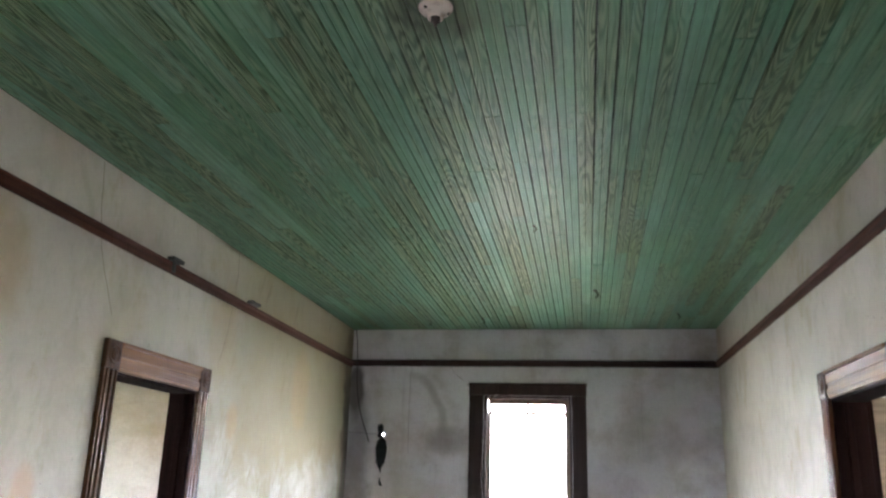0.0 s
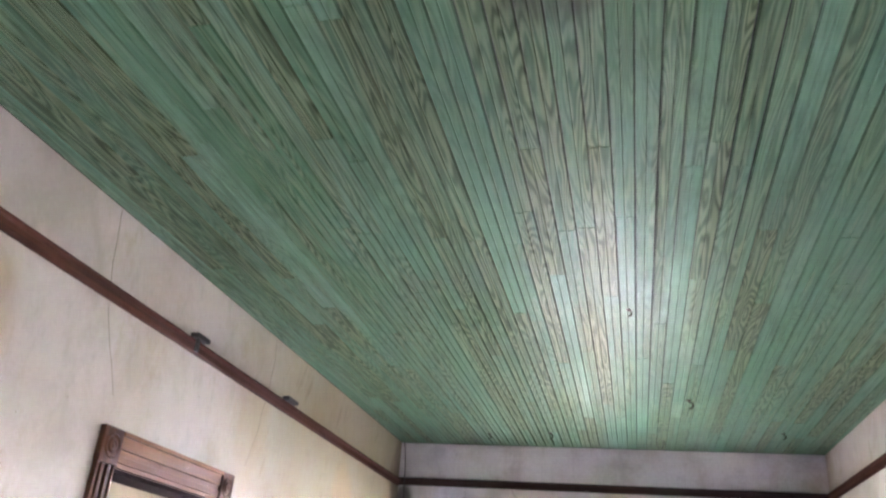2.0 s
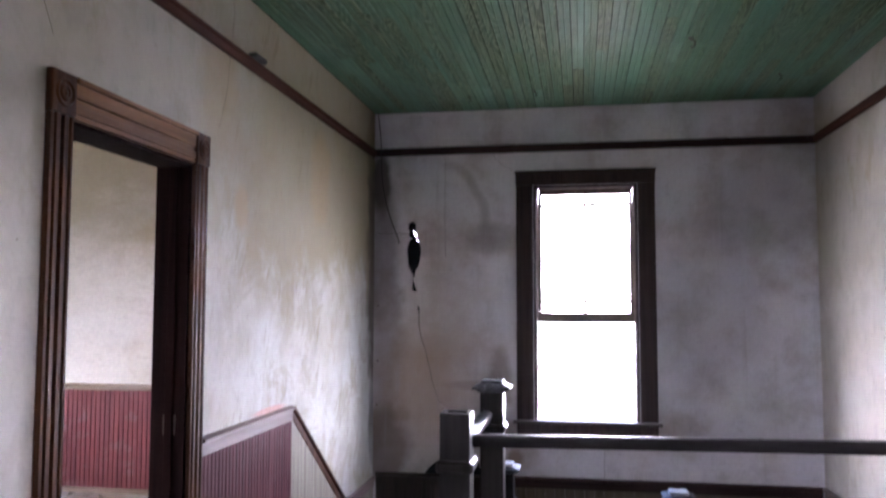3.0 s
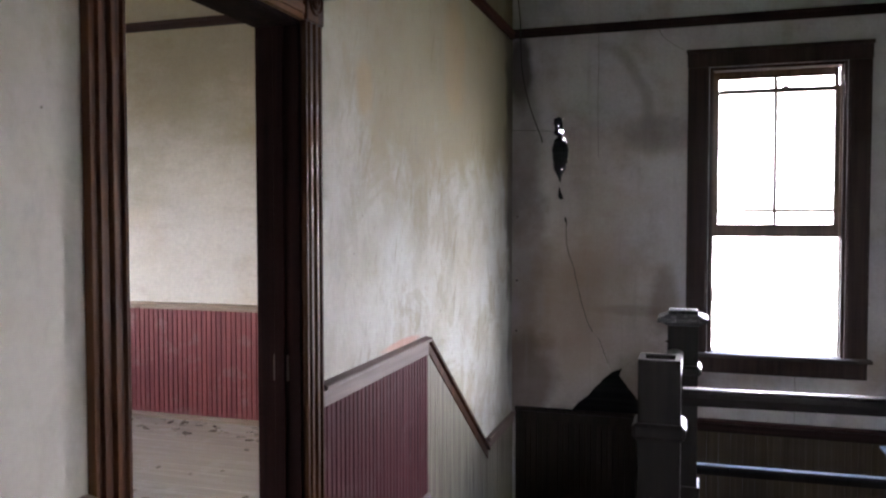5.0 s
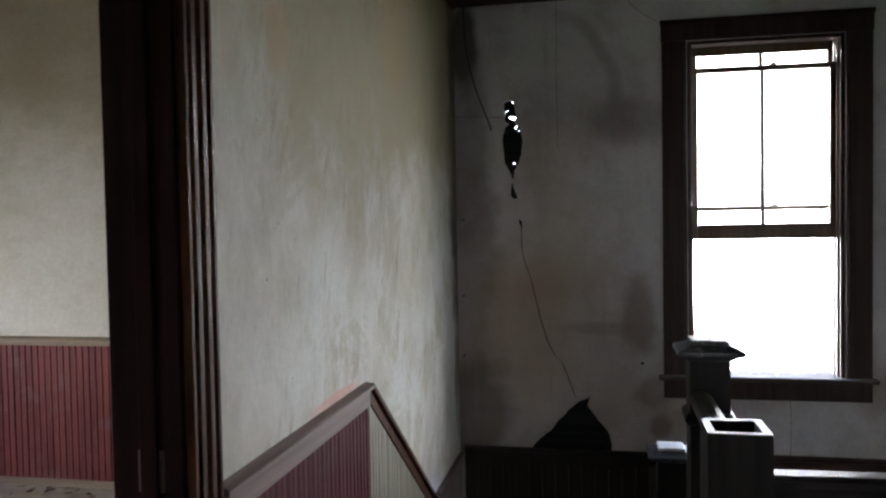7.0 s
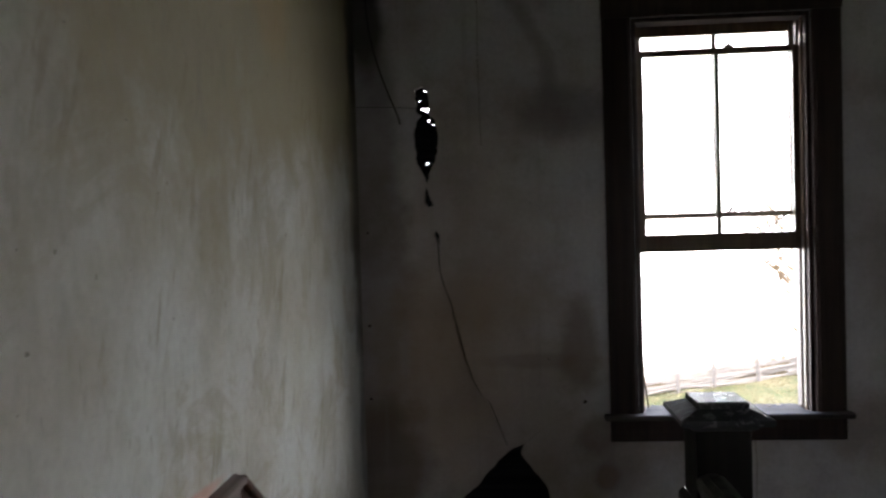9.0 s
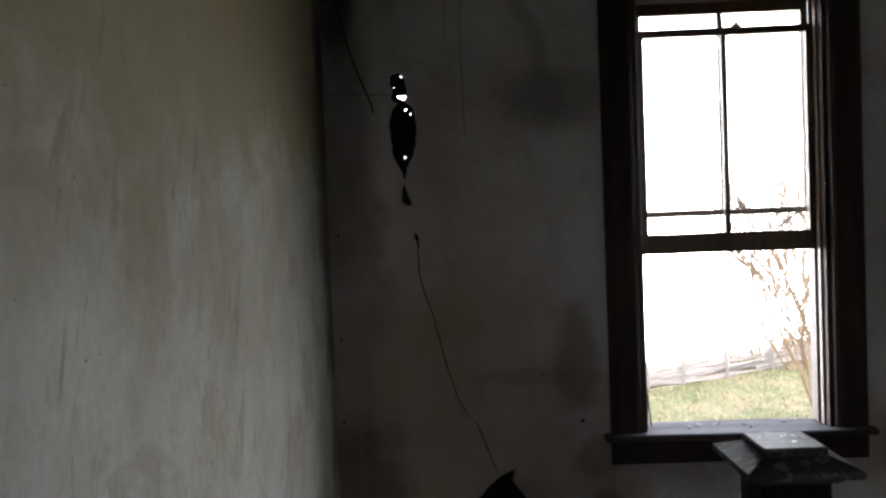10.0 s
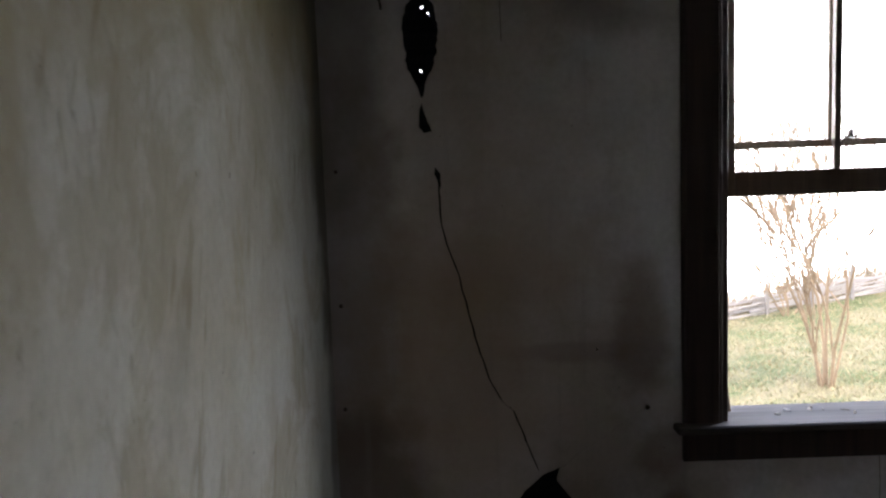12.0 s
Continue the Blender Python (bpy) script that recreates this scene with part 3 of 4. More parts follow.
# ---- doorways ----
def door_frame(name, wx, side, label):
    """Fluted casing with corner blocks on the hall face (at wx, facing side), jambs through the wall."""
    d = empty(name, label, "door frame", wx, (DO + DC) / 2, 0, "structure")
    cw, t = 0.122, 0.024

    def put(nm, dims, mat, lab="", bevel=0.002):
        bm = bmesh.new()
        for x0, x1, y0, y1, z0, z1 in dims:
            a, b = sorted((side * x0, side * x1))
            box(bm, a, b, y0 - d.location.y, y1 - d.location.y, z0, z1)
        return part(nm, bm, mat, d, lab, bevel)
    for y0 in (DO - cw, DC):
        prof = [(0.0, 0.012, t), (0.012, 0.030, t - 0.009), (0.030, 0.050, t), (0.050, 0.072, t - 0.013), (0.072, 0.092, t), (0.092, 0.110, t - 0.009), (0.110, cw, t)]
        put("side_casing", [(0, o, y0 + a, y0 + b, 0.16, DH + 0.003) for a, b, o in prof], CASING, "dark varnished fluted casing board", 0.0015)
        put("plinth_block", [(0, t + 0.008, y0 - 0.003, y0 + cw + 0.003, 0, 0.16)], CASING)
        blk = put("corner_block", [(0, t + 0.006, y0 - 0.004, y0 + cw + 0.004, DH + 0.003, DH + 0.148)], CASING, "square corner block with turned rosette", 0.003)
        bm = bmesh.new()
        lathe(bm, [(r, side * (t + 0.006 + h)) for r, h in ((0.05, -0.004), (0.05, 0.001), (0.044, 0.006), (0.038, 0.001), (0.03, 0.0005), (0.025, 0.007), (0.016, 0.009), (0.012, 0.004), (0.004, 0.008))],
              (0, y0 + cw / 2 - d.location.y, DH + 0.076), "x", 28)
        part("rosette", bm, CASING, blk, smooth=False)
    put("head_casing", [(0, t, DO + 0.004, DC - 0.004, DH + 0.02, DH + 0.05), (0, t - 0.008, DO + 0.004, DC - 0.004, DH + 0.05, DH + 0.075),
                        (0, t, DO + 0.004, DC - 0.004, DH + 0.075, DH + 0.128), (0, t + 0.012, DO + 0.004, DC - 0.004, DH + 0.128, DH + 0.146), (0, t - 0.004, DO + 0.004, DC - 0.004, DH, DH + 0.02)], CASING_Y, "honey-brown head board", 0.0015)
    for y0, y1 in ((DO, DO + 0.018), (DC - 0.018, DC)):
        put("jamb", [(-TH - 0.012, 0.004, y0, y1, 0, DH)], DARK, "dark stained door jamb")
    put("head_jamb", [(-TH - 0.012, 0.004, DO + 0.018, DC - 0.018, DH - 0.018, DH)], DARK)
    for y0, y1 in ((DO + 0.018, DO + 0.03), (DC - 0.03, DC - 0.018)):
        put("door_stop", [(-0.09, -0.05, y0, y1, 0, DH - 0.018)], DARK)
    for y0, y1 in ((DO - 0.115, DO + 0.006), (DC - 0.006, DC + 0.115)):
        put("room_casing", [(-TH - 0.02, -TH, y0, y1, 0, DH + 0.12)], DARK)
    put("threshold", [(-TH, 0, DO + 0.018, DC - 0.018, -0.02, 0.004)], FLOOR_MAT, "worn wooden threshold")
    return d


d1 = door_frame("door_1", 0, 1, "open doorway with dark fluted casing and rosette blocks")
bm = bmesh.new()
box(bm, -0.1, -0.04, DC - 0.02 - d1.location.y, DC - 0.0155 - d1.location.y, 0.86, 0.95)
part("strike_plate", bm, IRON, d1, "rusty strike plate")
d2 = door_frame("door_2", W, -1, "open doorway with brown fluted casing in the pale wall")
d2.matrix_basis = FLARE @ Matrix.Translation(d2.location)

# ---- window ----
WX0, WX1, WZ0, WZ1 = 1.37, 2.22, 0.47, 2.44
win = empty("window_1", "dark wooden double-hung window with its lower sash raised", "window", 1.795, 0, WZ0, "structure")


def wpart(name, mat, dims, parent=win, label="", bevel=0.002):
    return boxes(name, mat, [(a - 1.795, b - 1.795, c, d, e - WZ0, f - WZ0) for a, b, c, d, e, f in dims], parent, label, bevel)


frame_in = wpart("window_frame", WINCASE, [(WX0, WX0 + 0.022, -0.002, 0.175, WZ0, WZ1), (WX1 - 0.022, WX1, -0.002, 0.175, WZ0, WZ1), (WX0 + 0.022, WX1 - 0.022, -0.002, 0.175, WZ1 - 0.022, WZ1)], label="dark window jamb")
for x0, x1 in ((WX0 + 0.022, WX0 + 0.034), (WX1 - 0.034, WX1 - 0.022)):
    wpart("parting_bead", SASH, [(x0, x1, 0.03, 0.05, WZ0 + 0.03, WZ1 - 0.022), (x0, x1, 0.088, 0.098, WZ0 + 0.03, WZ1 - 0.022)], label="worn wooden sash guide")
for x0 in (1.228, WX1 + 0.002):
    wpart("casing", WINCASE, [(x0, x0 + 0.138, -0.022, 0, WZ0 + 0.03, WZ1), (x0 + 0.012, x0 + 0.126, -0.027, -0.022, WZ0 + 0.03, WZ1)], label="dark casing board")
wpart("head_casing", WINCASE, [(1.224, 2.364, -0.026, 0, WZ1 + 0.002, 2.56), (1.218, 2.37, -0.034, -0.026, 2.535, 2.562)], label="dark head casing")
wpart("window_sill", SILL, [(1.198, 2.388, -0.06, 0.03, WZ0, WZ0 + 0.028), (WX0 + 0.022, WX1 - 0.022, 0.03, 0.2, WZ0 - 0.005, WZ0 + 0.022)], label="weathered inner window sill", bevel=0.006)
wpart("apron", WINCASE, [(1.228, 2.36, -0.024, 0, 0.362, WZ0 - 0.002)], label="dark apron board under the sill")


def sash(name, y0, y1, z0, z1, bot, top, label, wx=0.03):
    s = wpart(name, SASH, [(WX0 + 0.035, WX0 + 0.035 + wx, y0, y1, z0, z1), (WX1 - 0.035 - wx, WX1 - 0.035, y0, y1, z0, z1),
                           (WX0 + 0.035 + wx, WX1 - 0.035 - wx, y0, y1, z0, z0 + bot), (WX0 + 0.035 + wx, WX1 - 0.035 - wx, y0, y1, z1 - top, z1)], label=label)
    wpart("glazing_bar", SASH, [(1.783, 1.807, y0 + 0.004, y1 - 0.004, z0 + bot, z1 - top)], s, "thin glazing bar")
    for a, b in ((WX0 + 0.035 + wx, 1.783), (1.807, WX1 - 0.035 - wx)):
        pane = wpart("pane", GLASS, [(a, b, (y0 + y1) / 2 - 0.0015, (y0 + y1) / 2 + 0.0015, z0 + bot, z1 - top)], s, bevel=0)
        pane.visible_shadow = False
    return s


sash("upper_sash", 0.10, 0.132, 1.455, 2.43, 0.028, 0.062, "brown upper sash with two panes")
inner = sash("lower_sash", 0.052, 0.086, 1.29, 2.292, 0.088, 0.032, "brown lower sash raised halfway")
wpart("sash_lock", IRON, [(1.835, 1.875, 0.052, 0.086, 2.294, 2.304), (1.848, 1.862, 0.055, 0.08, 2.304, 2.316)], inner, "small iron sash lock", 0.002)
wpart("keeper", IRON, [(1.845, 1.89, 0.10, 0.125, 1.484, 1.494), (1.86, 1.874, 0.104, 0.122, 1.494, 1.512)], label="small iron lock keeper")
bm = bmesh.new()
bar(bm, (2.02 - 1.795, 0.09, 1.385 - WZ0), (2.15 - 1.795, 0.094, 1.475 - WZ0), 0.006, 0.006)
part("prop_stick", bm, SASH, win, "thin stick leaning behind the sash")

bm = bmesh.new()
pts = [(1.408, 0.115, 0.95), (1.412, 0.112, 0.80), (1.422, 0.11, 0.62), (1.436, 0.11, 0.497)]
for p, q in zip(pts, pts[1:]):
    bar(bm, (p[0] - 1.795, p[1], p[2] - WZ0), (q[0] - 1.795, q[1], q[2] - WZ0), 0.005, 0.005)
part("loose_stop", bm, SASH, win, "thin loose strip bowed off the window jamb")
# window of the other room, seen through its doorway
win2 = empty("window_2", "pale window of the room beyond the other doorway", "window", 4.24, YR, 0.6, "structure")
boxes("window_frame", DARK, [(0.31, 0.36, -0.03, 0.1, 0, 1.77), (-0.36, -0.31, -0.03, 0.1, 0, 1.77), (-0.31, 0.31, 0.02, 0.06, 1.32, 1.46), (-0.31, 0.31, -0.03, 0.1, -0.05, 0)], win2, "dark frame with a meeting rail")
boxes("casing", TAN_X, [(0.362, 0.50, -0.028, 0, -0.1, 1.75)], win2, "tan casing board")

# ---- boarding and chair rails ----
BW = 0.079


def bead_mesh(name, w, h, mat, deep=0.0032):
    """One tongue board of width w along x and height h, with a bead down the middle; front faces -y."""
    bm = bmesh.new()
    f = deep - 0.012
    prof = [(0.0005, 0.0), (0.0005, f), (0.004, -0.012), (w / 2 - 0.005, -0.012), (w / 2 - 0.002, f), (w / 2 + 0.002, f), (w / 2 + 0.005, -0.012), (w - 0.004, -0.012), (w - 0.0005, f), (w - 0.0005, 0.0)]
    lo = [bm.verts.new((x, y, 0)) for x, y in prof]
    hi = [bm.verts.new((x, y, h)) for x, y in prof]
    for i in range(len(prof)):
        j = (i + 1) % len(prof)
        bm.faces.new((lo[i], lo[j], hi[j], hi[i]))
    bm.faces.new(lo[::-1])
    bm.faces.new(hi)
    bmesh.ops.recalc_face_normals(bm, faces=list(bm.faces))
    me = bpy.data.meshes.new(name)
    bm.to_mesh(me)
    bm.free()
    me.materials.append(mat)
    return me


def wainscot(name, label, axis, a, b, wall, out, z0, z1, mat, rail_mat, base=True, deep=0.0032, slim=0.062):
    """Beaded boards side by side between a and b, with a chair rail on top and a base strip."""
    w = empty(name, label, "wainscot", 0, 0, 0, "structure")
    me = bead_mesh("board", BW, z1 - z0, mat, deep)
    n = max(1, round((b - a) / BW))
    sx = (b - a) / (n * BW)
    for i in range(n):
        ob = new("board", me)
        ob.parent = w
        s = a + i * BW * sx
        if axis == "y":
            ob.matrix_basis = (Matrix.Translation((wall, s, z0)) @ Matrix.Rotation(radians(90), 4, "Z") if out > 0 else Matrix.Translation((wall, s + BW * sx, z0)) @ Matrix.Rotation(radians(-90), 4, "Z")) @ Matrix.Diagonal((sx, 1, 1, 1))
        else:
            ob.matrix_basis = Matrix.Translation((s, wall, z0)) @ Matrix.Diagonal((sx, 1, 1, 1))
    rail = [(-0.001, -slim), (0.018, -slim), (0.018, -0.006), (0.024, 0.0), (0.036, 0.004), (0.036, 0.016), (0.028, 0.022), (0.008, 0.027), (-0.001, 0.027)]
    moulding("chair_rail", rail_mat, axis, a, b, (wall, z1), rail, "", w, out)
    if base:
        moulding("base_strip", rail_mat, axis, a, b, (wall, z0), [(0, 0), (0.03, 0), (0.03, 0.02), (0.018, 0.035), (0, 0.035)], "", w, out)
    return w


wainscot("wainscot_hall_west", "dark red beaded wainscot with pinkish-brown chair rail", "y", DC + 0.126, -1.985, 0, 1, 0, 0.80, MAUVE, TAN_Y)
wainscot("wainscot_hall_west_near", "red-brown beaded wainscot under a brown chair rail", "y", -8.6, DO - 0.126, 0, 1, 0, 0.78, MAUVE, TAN_Y)
wainscot("wainscot_room", "dark red beaded wainscot across the room wall", "x", -4.2, -0.18, YR, -1, 0, 0.80, RED, TAN_X, deep=0.0075, slim=0.022)
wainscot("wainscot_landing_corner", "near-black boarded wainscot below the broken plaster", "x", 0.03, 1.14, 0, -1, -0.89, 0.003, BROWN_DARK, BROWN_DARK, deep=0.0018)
wainscot("wainscot_landing", "dull brown boarded wainscot behind the stair landing", "x", 1.14, W - 0.02, 0, -1, -0.89, 0.012, BROWN, RAIL_X, deep=0.0018)
wainscot("wainscot_landing_east", "brown boarded wainscot beside the lower stairs", "y", -0.78, -0.04, W, -1, -0.89, 0.018, BROWN, TAN_Y).matrix_basis = FLARE

# boards that step down beside the stairs, sloped tops
stair_side = empty("wainscot_stairs", "bare grey boards sloping down beside the stairs", "wainscot", 0, 0, 0, "structure")
SY0, SY1, SZ0, SZ1 = -1.985, -0.773, 0.80, -0.09


def slope(y):
    return SZ0 + (SZ1 - SZ0) * (y - SY0) / (SY1 - SY0)


y = SY0
while y < SY1 - 0.001:
    y1 = min(y + BW / 2, SY1)
    bm = bmesh.new()
    vs = box(bm, 0.0, 0.012, y + 0.0015, y1 - 0.0015, -1.0, 0)
    for v in vs[4:]:
        v.co.z = slope(v.co.y)
    part("board", bm, OLIVE, stair_side, bevel=0.0015)
    y = y1
y = SY1
while y < -0.03:
    bm = bmesh.new()
    box(bm, 0.0, 0.012, y + 0.0015, min(y + BW / 2, -0.013) - 0.0015, -0.89, -0.035)
    part("board", bm, OLIVE, stair_side, bevel=0.0015)
    y += BW / 2
bm = bmesh.new()
for o0, o1, u0, u1 in ((0, 0.018, -0.055, 0.0), (0, 0.034, 0.0, 0.026)):
    vs = box(bm, o0, o1, SY0 + 0.002, SY1, 0, 1)
    for i, v in enumerate(vs):
        v.co.z = slope(v.co.y) + (u1 if i > 3 else u0)
part("sloping_rail", bm, CASING, stair_side, "dark sloping chair rail", 0.003)
boxes("level_rail", TAN_Y, [(0, 0.018, SY1 + 0.002, -0.014, -0.09, -0.035), (0, 0.034, SY1 + 0.002, -0.014, -0.035, -0.008)], stair_side, bevel=0.003)

# ---- stairs ----
RISE = 0.178
stairs = empty("staircase", "dark wooden stairs turning down round an open well", "staircase", 0, 0, 0, "structure")
run = (SY1 - SY0) / 4
for i in range(4):
    z = -RISE * (i + 1)
    y = SY0 + i * run
    boxes("tread", NEWEL, [(0.013, 1.17, y - 0.0, y + run + 0.025, z - 0.03, z)], stairs, bevel=0.006)
    boxes("riser", NEWEL, [(0.013, 1.17, y - 0.018, y - 0.001, z, z + RISE - 0.031)], stairs)
boxes("riser", NEWEL, [(0.013, 1.17, SY1 - 0.018, SY1 - 0.001, -5 * RISE, -4 * RISE - 0.031)], stairs)
boxes("landing", NEWEL, [(0.013, W - 0.013, -0.80, -0.013, -0.99, -0.89)], stairs, "dark landing floor")
for i in range(12):
    z = -5 * RISE - RISE * (i + 1)
    y = -0.80 - i * 0.245
    boxes("tread", NEWEL, [(2.46, W - 0.013, y - 0.27, y, z - 0.03, z)], stairs, bevel=0.006)
    boxes("riser", NEWEL, [(2.46, W - 0.013, y, y + 0.018, z, z + RISE - 0.031)], stairs)
bm = bmesh.new()
vs = box(bm, 1.17, 1.20, SY0 + 0.05, -0.82, 0, 1)
for i, v in enumerate(vs):
    v.co.z = -0.16 - (v.co.y - SY0) / run * RISE + (0.14 if i > 3 else -0.28)
part("stringer", bm, NEWEL, stairs, "dark closed stringer")
boxes("well_fascia", BROWN, [(1.20, W + 0.045, -2.975, -2.955, -0.24, 0.0), (1.17, 1.19, -2.955, -2.0, -0.24, 0.0)], stairs, "boards facing the floor edge")


def tube(name, mat, a, b, z0, z1, parent, label):
    """A square tube, a half wide outside and b inside."""
    bm = bmesh.new()
    sq = ((-1, -1), (1, -1), (1, 1), (-1, 1))
    vs = [[bm.verts.new((u * r, v * r, z)) for u, v in sq] for r, z in ((a, z0), (a, z1), (b, z1), (b, z0))]
    for p, q in zip(vs, vs[1:] + vs[:1]):
        for i in range(4):
            bm.faces.new((p[i], p[(i + 1) % 4], q[(i + 1) % 4], q[i]))
    return part(name, bm, mat, parent, label)


def newel(x, y, z0, h, capped, label, plate=CAP):
    """A square box newel with a neck, a collar and a bevelled cap, or hollow and open where the cap is lost."""
    n = empty("newel_post", label, "newel post", x, y, z0, group="newel posts of the stairs")
    s = 0.067
    top = h - 0.045 if capped else h
    col = h - (0.30 if capped else 0.27)
    boxes("base", NEWEL, [(-s - 0.014, s + 0.014, -s - 0.014, s + 0.014, 0, 0.2)], n, bevel=0.004)
    if capped:
        boxes("shaft", NEWEL, [(-s, s, -s, s, 0.2, top)], n, bevel=0.003)
    else:
        s2, w = 0.070, 0.019
        tube("shaft", NEWEL, s2, s2 - w, 0.2, top, n, "dark shaft open at its top")
        tube("rim", RIM, s2, s2 - w, top, top + 0.003, n, "pale worn rim of the open top")
    boxes("collar", NEWEL, [(-s - 0.016, s + 0.016, -s - 0.016, s + 0.016, col, col + 0.045)] if capped else [(-s - 0.021, s + 0.021, -s - 0.021, s + 0.021, col, col + 0.055)], n, bevel=0.012)
    if capped:
        bm = bmesh.new()
        rings = [(s, -0.030), (s + 0.008, -0.027), (s + 0.016, -0.020), (s + 0.024, -0.013), (s + 0.040, -0.011), (s + 0.044, -0.006), (s + 0.043, 0.005), (s - 0.004, 0.024)]
        vs = [[bm.verts.new((a * r, b * r, top + z)) for a, b in ((-1, -1), (1, -1), (1, 1), (-1, 1))] for r, z in rings]
        for p, q in zip(vs, vs[1:]):
            for i in range(4):
                bm.faces.new((p[i], p[(i + 1) % 4], q[(i + 1) % 4], q[i]))
        bm.faces.new(vs[0][::-1])
        bm.faces.new(vs[-1])
        c = part("cap", bm, CAP, n, "bevelled cap with flaking pale paint")
        t = s - 0.003
        boxes("cap_plate", plate, [(-t, t, -t, t, top + 0.022, top + 0.040)], c, bevel=0.004)
    return n


newel(1.238, -1.945, 0, 1.006, True, "dark square newel post with flaking moulded cap at the stair head")
newel(1.176, -2.932, 0, 0.94, False, "dark hollow newel post whose cap is missing")
newel(1.20, -0.81, -0.89, 1.198, True, "dark capped newel post at the corner of the landing", CAP_PALE)
newel(2.415, -0.81, -0.89, 1.045, True, "brown capped newel post at the foot of the landing rail", CAP_PALE)


def handrail(label, x0, x1, y, z, rise=0.0, mat_top=None):
    h = empty("handrail", label, "handrail", x0, y, z, group="handrails of the stairwell")
    h.rotation_euler = (0, -rise / (x1 - x0), 0)
    moulding("rail", HANDRAIL, "x", 0, x1 - x0, (0, 0), [(-0.026, -0.054), (0.026, -0.054), (0.030, -0.04), (0.036, -0.024), (0.036, -0.008), (0.026, 0.0), (-0.026, 0.0), (-0.036, -0.008), (-0.036, -0.024), (-0.030, -0.04)], "", h)
    # Thin strip on the top face carries the painted shine.
    boxes("sheen_strip", mat_top or HANDRAIL, [(0, x1 - x0, -0.022, 0.022, -0.0005, 0.0015)], h, "pale strip painting the shine along the top edge")
    return h


handrail("long dark level handrail from the open newel to the wall", 1.252, W + 0.045, -2.932, 0.838, 0.028, TOP_SHEEN)
handrail("dark level handrail along the landing between two newels", 1.269, 2.346, -0.81, -0.047, 0.01, CAP_PALE)

side_rail = empty("handrail", "worn short handrail between the stair head newel and the hollow newel", "handrail", 1.205, -2.856, 0.822, group="handrails of the stairwell")
moulding("rail", RIM, "y", 0, 0.842, (0, 0), [(-0.026, -0.056), (0.026, -0.056), (0.030, -0.042), (0.037, -0.026), (0.037, -0.012), (0.030, -0.003), (0.012, 0.003), (-0.012, 0.003), (-0.030, -0.003), (-0.037, -0.012), (-0.037, -0.026), (-0.030, -0.042)], "", side_rail)
boxes("sheen_strip", TOP_SHEEN, [(-0.012, 0.012, 0.0, 0.842, 0.0025, 0.0045)], side_rail, "narrow pale strip painting the shine along the top")

# ---- on walls and ceiling ----
lamp = empty("ceiling_lampholder", "white porcelain lampholder without a bulb on the ceiling", "lamp", 1.893, -5.66, HC)
bm = bmesh.new()
lathe(bm, [(0.058, 0.0), (0.058, -0.006), (0.052, -0.014), (0.036, -0.020), (0.028, -0.03), (0.026, -0.044), (0.022, -0.046), (0.020, -0.036)], (0, 0, 0), "z", 36)
base = part("base", bm, PORCELAIN, lamp, "round grubby porcelain dish", smooth=True)
bm = bmesh.new()
lathe(bm, [(0.016, -0.038), (0.016, -0.054), (0.007, -0.058), (0.005, -0.072)], (0, 0, 0), "z", 16)
part("socket", bm, IRON, lamp, "dark metal screw socket", smooth=True)
for a in (0.4, 2.2, 4.0):
    bm = bmesh.new()
    lathe(bm, [(0.006, -0.020), (0.006, -0.012)], (0.043 * math.cos(a), 0.043 * math.sin(a), 0), "z", 8)
    part("screw", bm, IRON, lamp)


def hook(x, y, z, label, size=1.0):
    h = empty("ceiling_hook", label, "hook", x, y, z, group="hooks on the ceiling")
    bm = bmesh.new()
    lathe(bm, [(0.014 * size, 0.0), (0.014 * size, -0.004 * size), (0.006 * size, -0.008 * size)], (0, 0, 0), "z", 10)
    part("plate", bm, IRON, h)
    bm = bmesh.new()
    pts = [Vector((0, 0, 0))] + [Vector((0.02 * math.sin(i * 0.55) * size, -0.012 * math.sin(i * 0.3) * size, (-0.012 - 0.02 * (1 - math.cos(i * 0.55))) * size)) for i in range(7)]
    for p, q in zip(pts, pts[1:]):
        bar(bm, p, q, 0.004 * size, 0.0035 * size, 6)
    part("hook", bm, IRON, h)


hook(2.446, -1.64, HC, "black iron hook screwed into the green ceiling", 1.25)
hook(1.415, -0.565, HC, "black iron hook screwed into the green ceiling", 1.1)
hook(3.173, -0.733, HC, "small rusty hook in the green ceiling", 0.9)
hook(0.89, -0.462, HC, "small rusty hook in the green ceiling", 0.9)
hook(2.068, -3.325, HC, "small rusty hook in the green ceiling", 0.8)
for y, ln in ((-3.784, 0.12), (-2.63, 0.15)):
    c = empty("rail_hook", "black metal clip hooked over the picture rail", "hook", 0.0, y, 2.793, group="clips on the picture rail")
    boxes("strip", WIRE, [(0.004, 0.05, -ln / 2, ln / 2, -0.018, 0.006)], c, bevel=0.002)
    if ln < 0.13:
        boxes("tongue", WIRE, [(0.034, 0.046, -0.050, -0.022, -0.085, -0.019)], c, bevel=0.002)


def wire(name, label, pts, r, mat=WIRE):
    cu = bpy.data.curves.new(name, "CURVE")
    cu.dimensions, cu.bevel_depth, cu.bevel_resolution = "3D", r, 2
    sp = cu.splines.new("NURBS")
    sp.points.add(len(pts) - 1)
    sp.use_endpoint_u, sp.order_u = True, 3
    for p, q in zip(sp.points, pts):
        p.co = (*q, 1)
    cu.materials.append(mat)
    return tagged(new(name, cu), label, "wire")


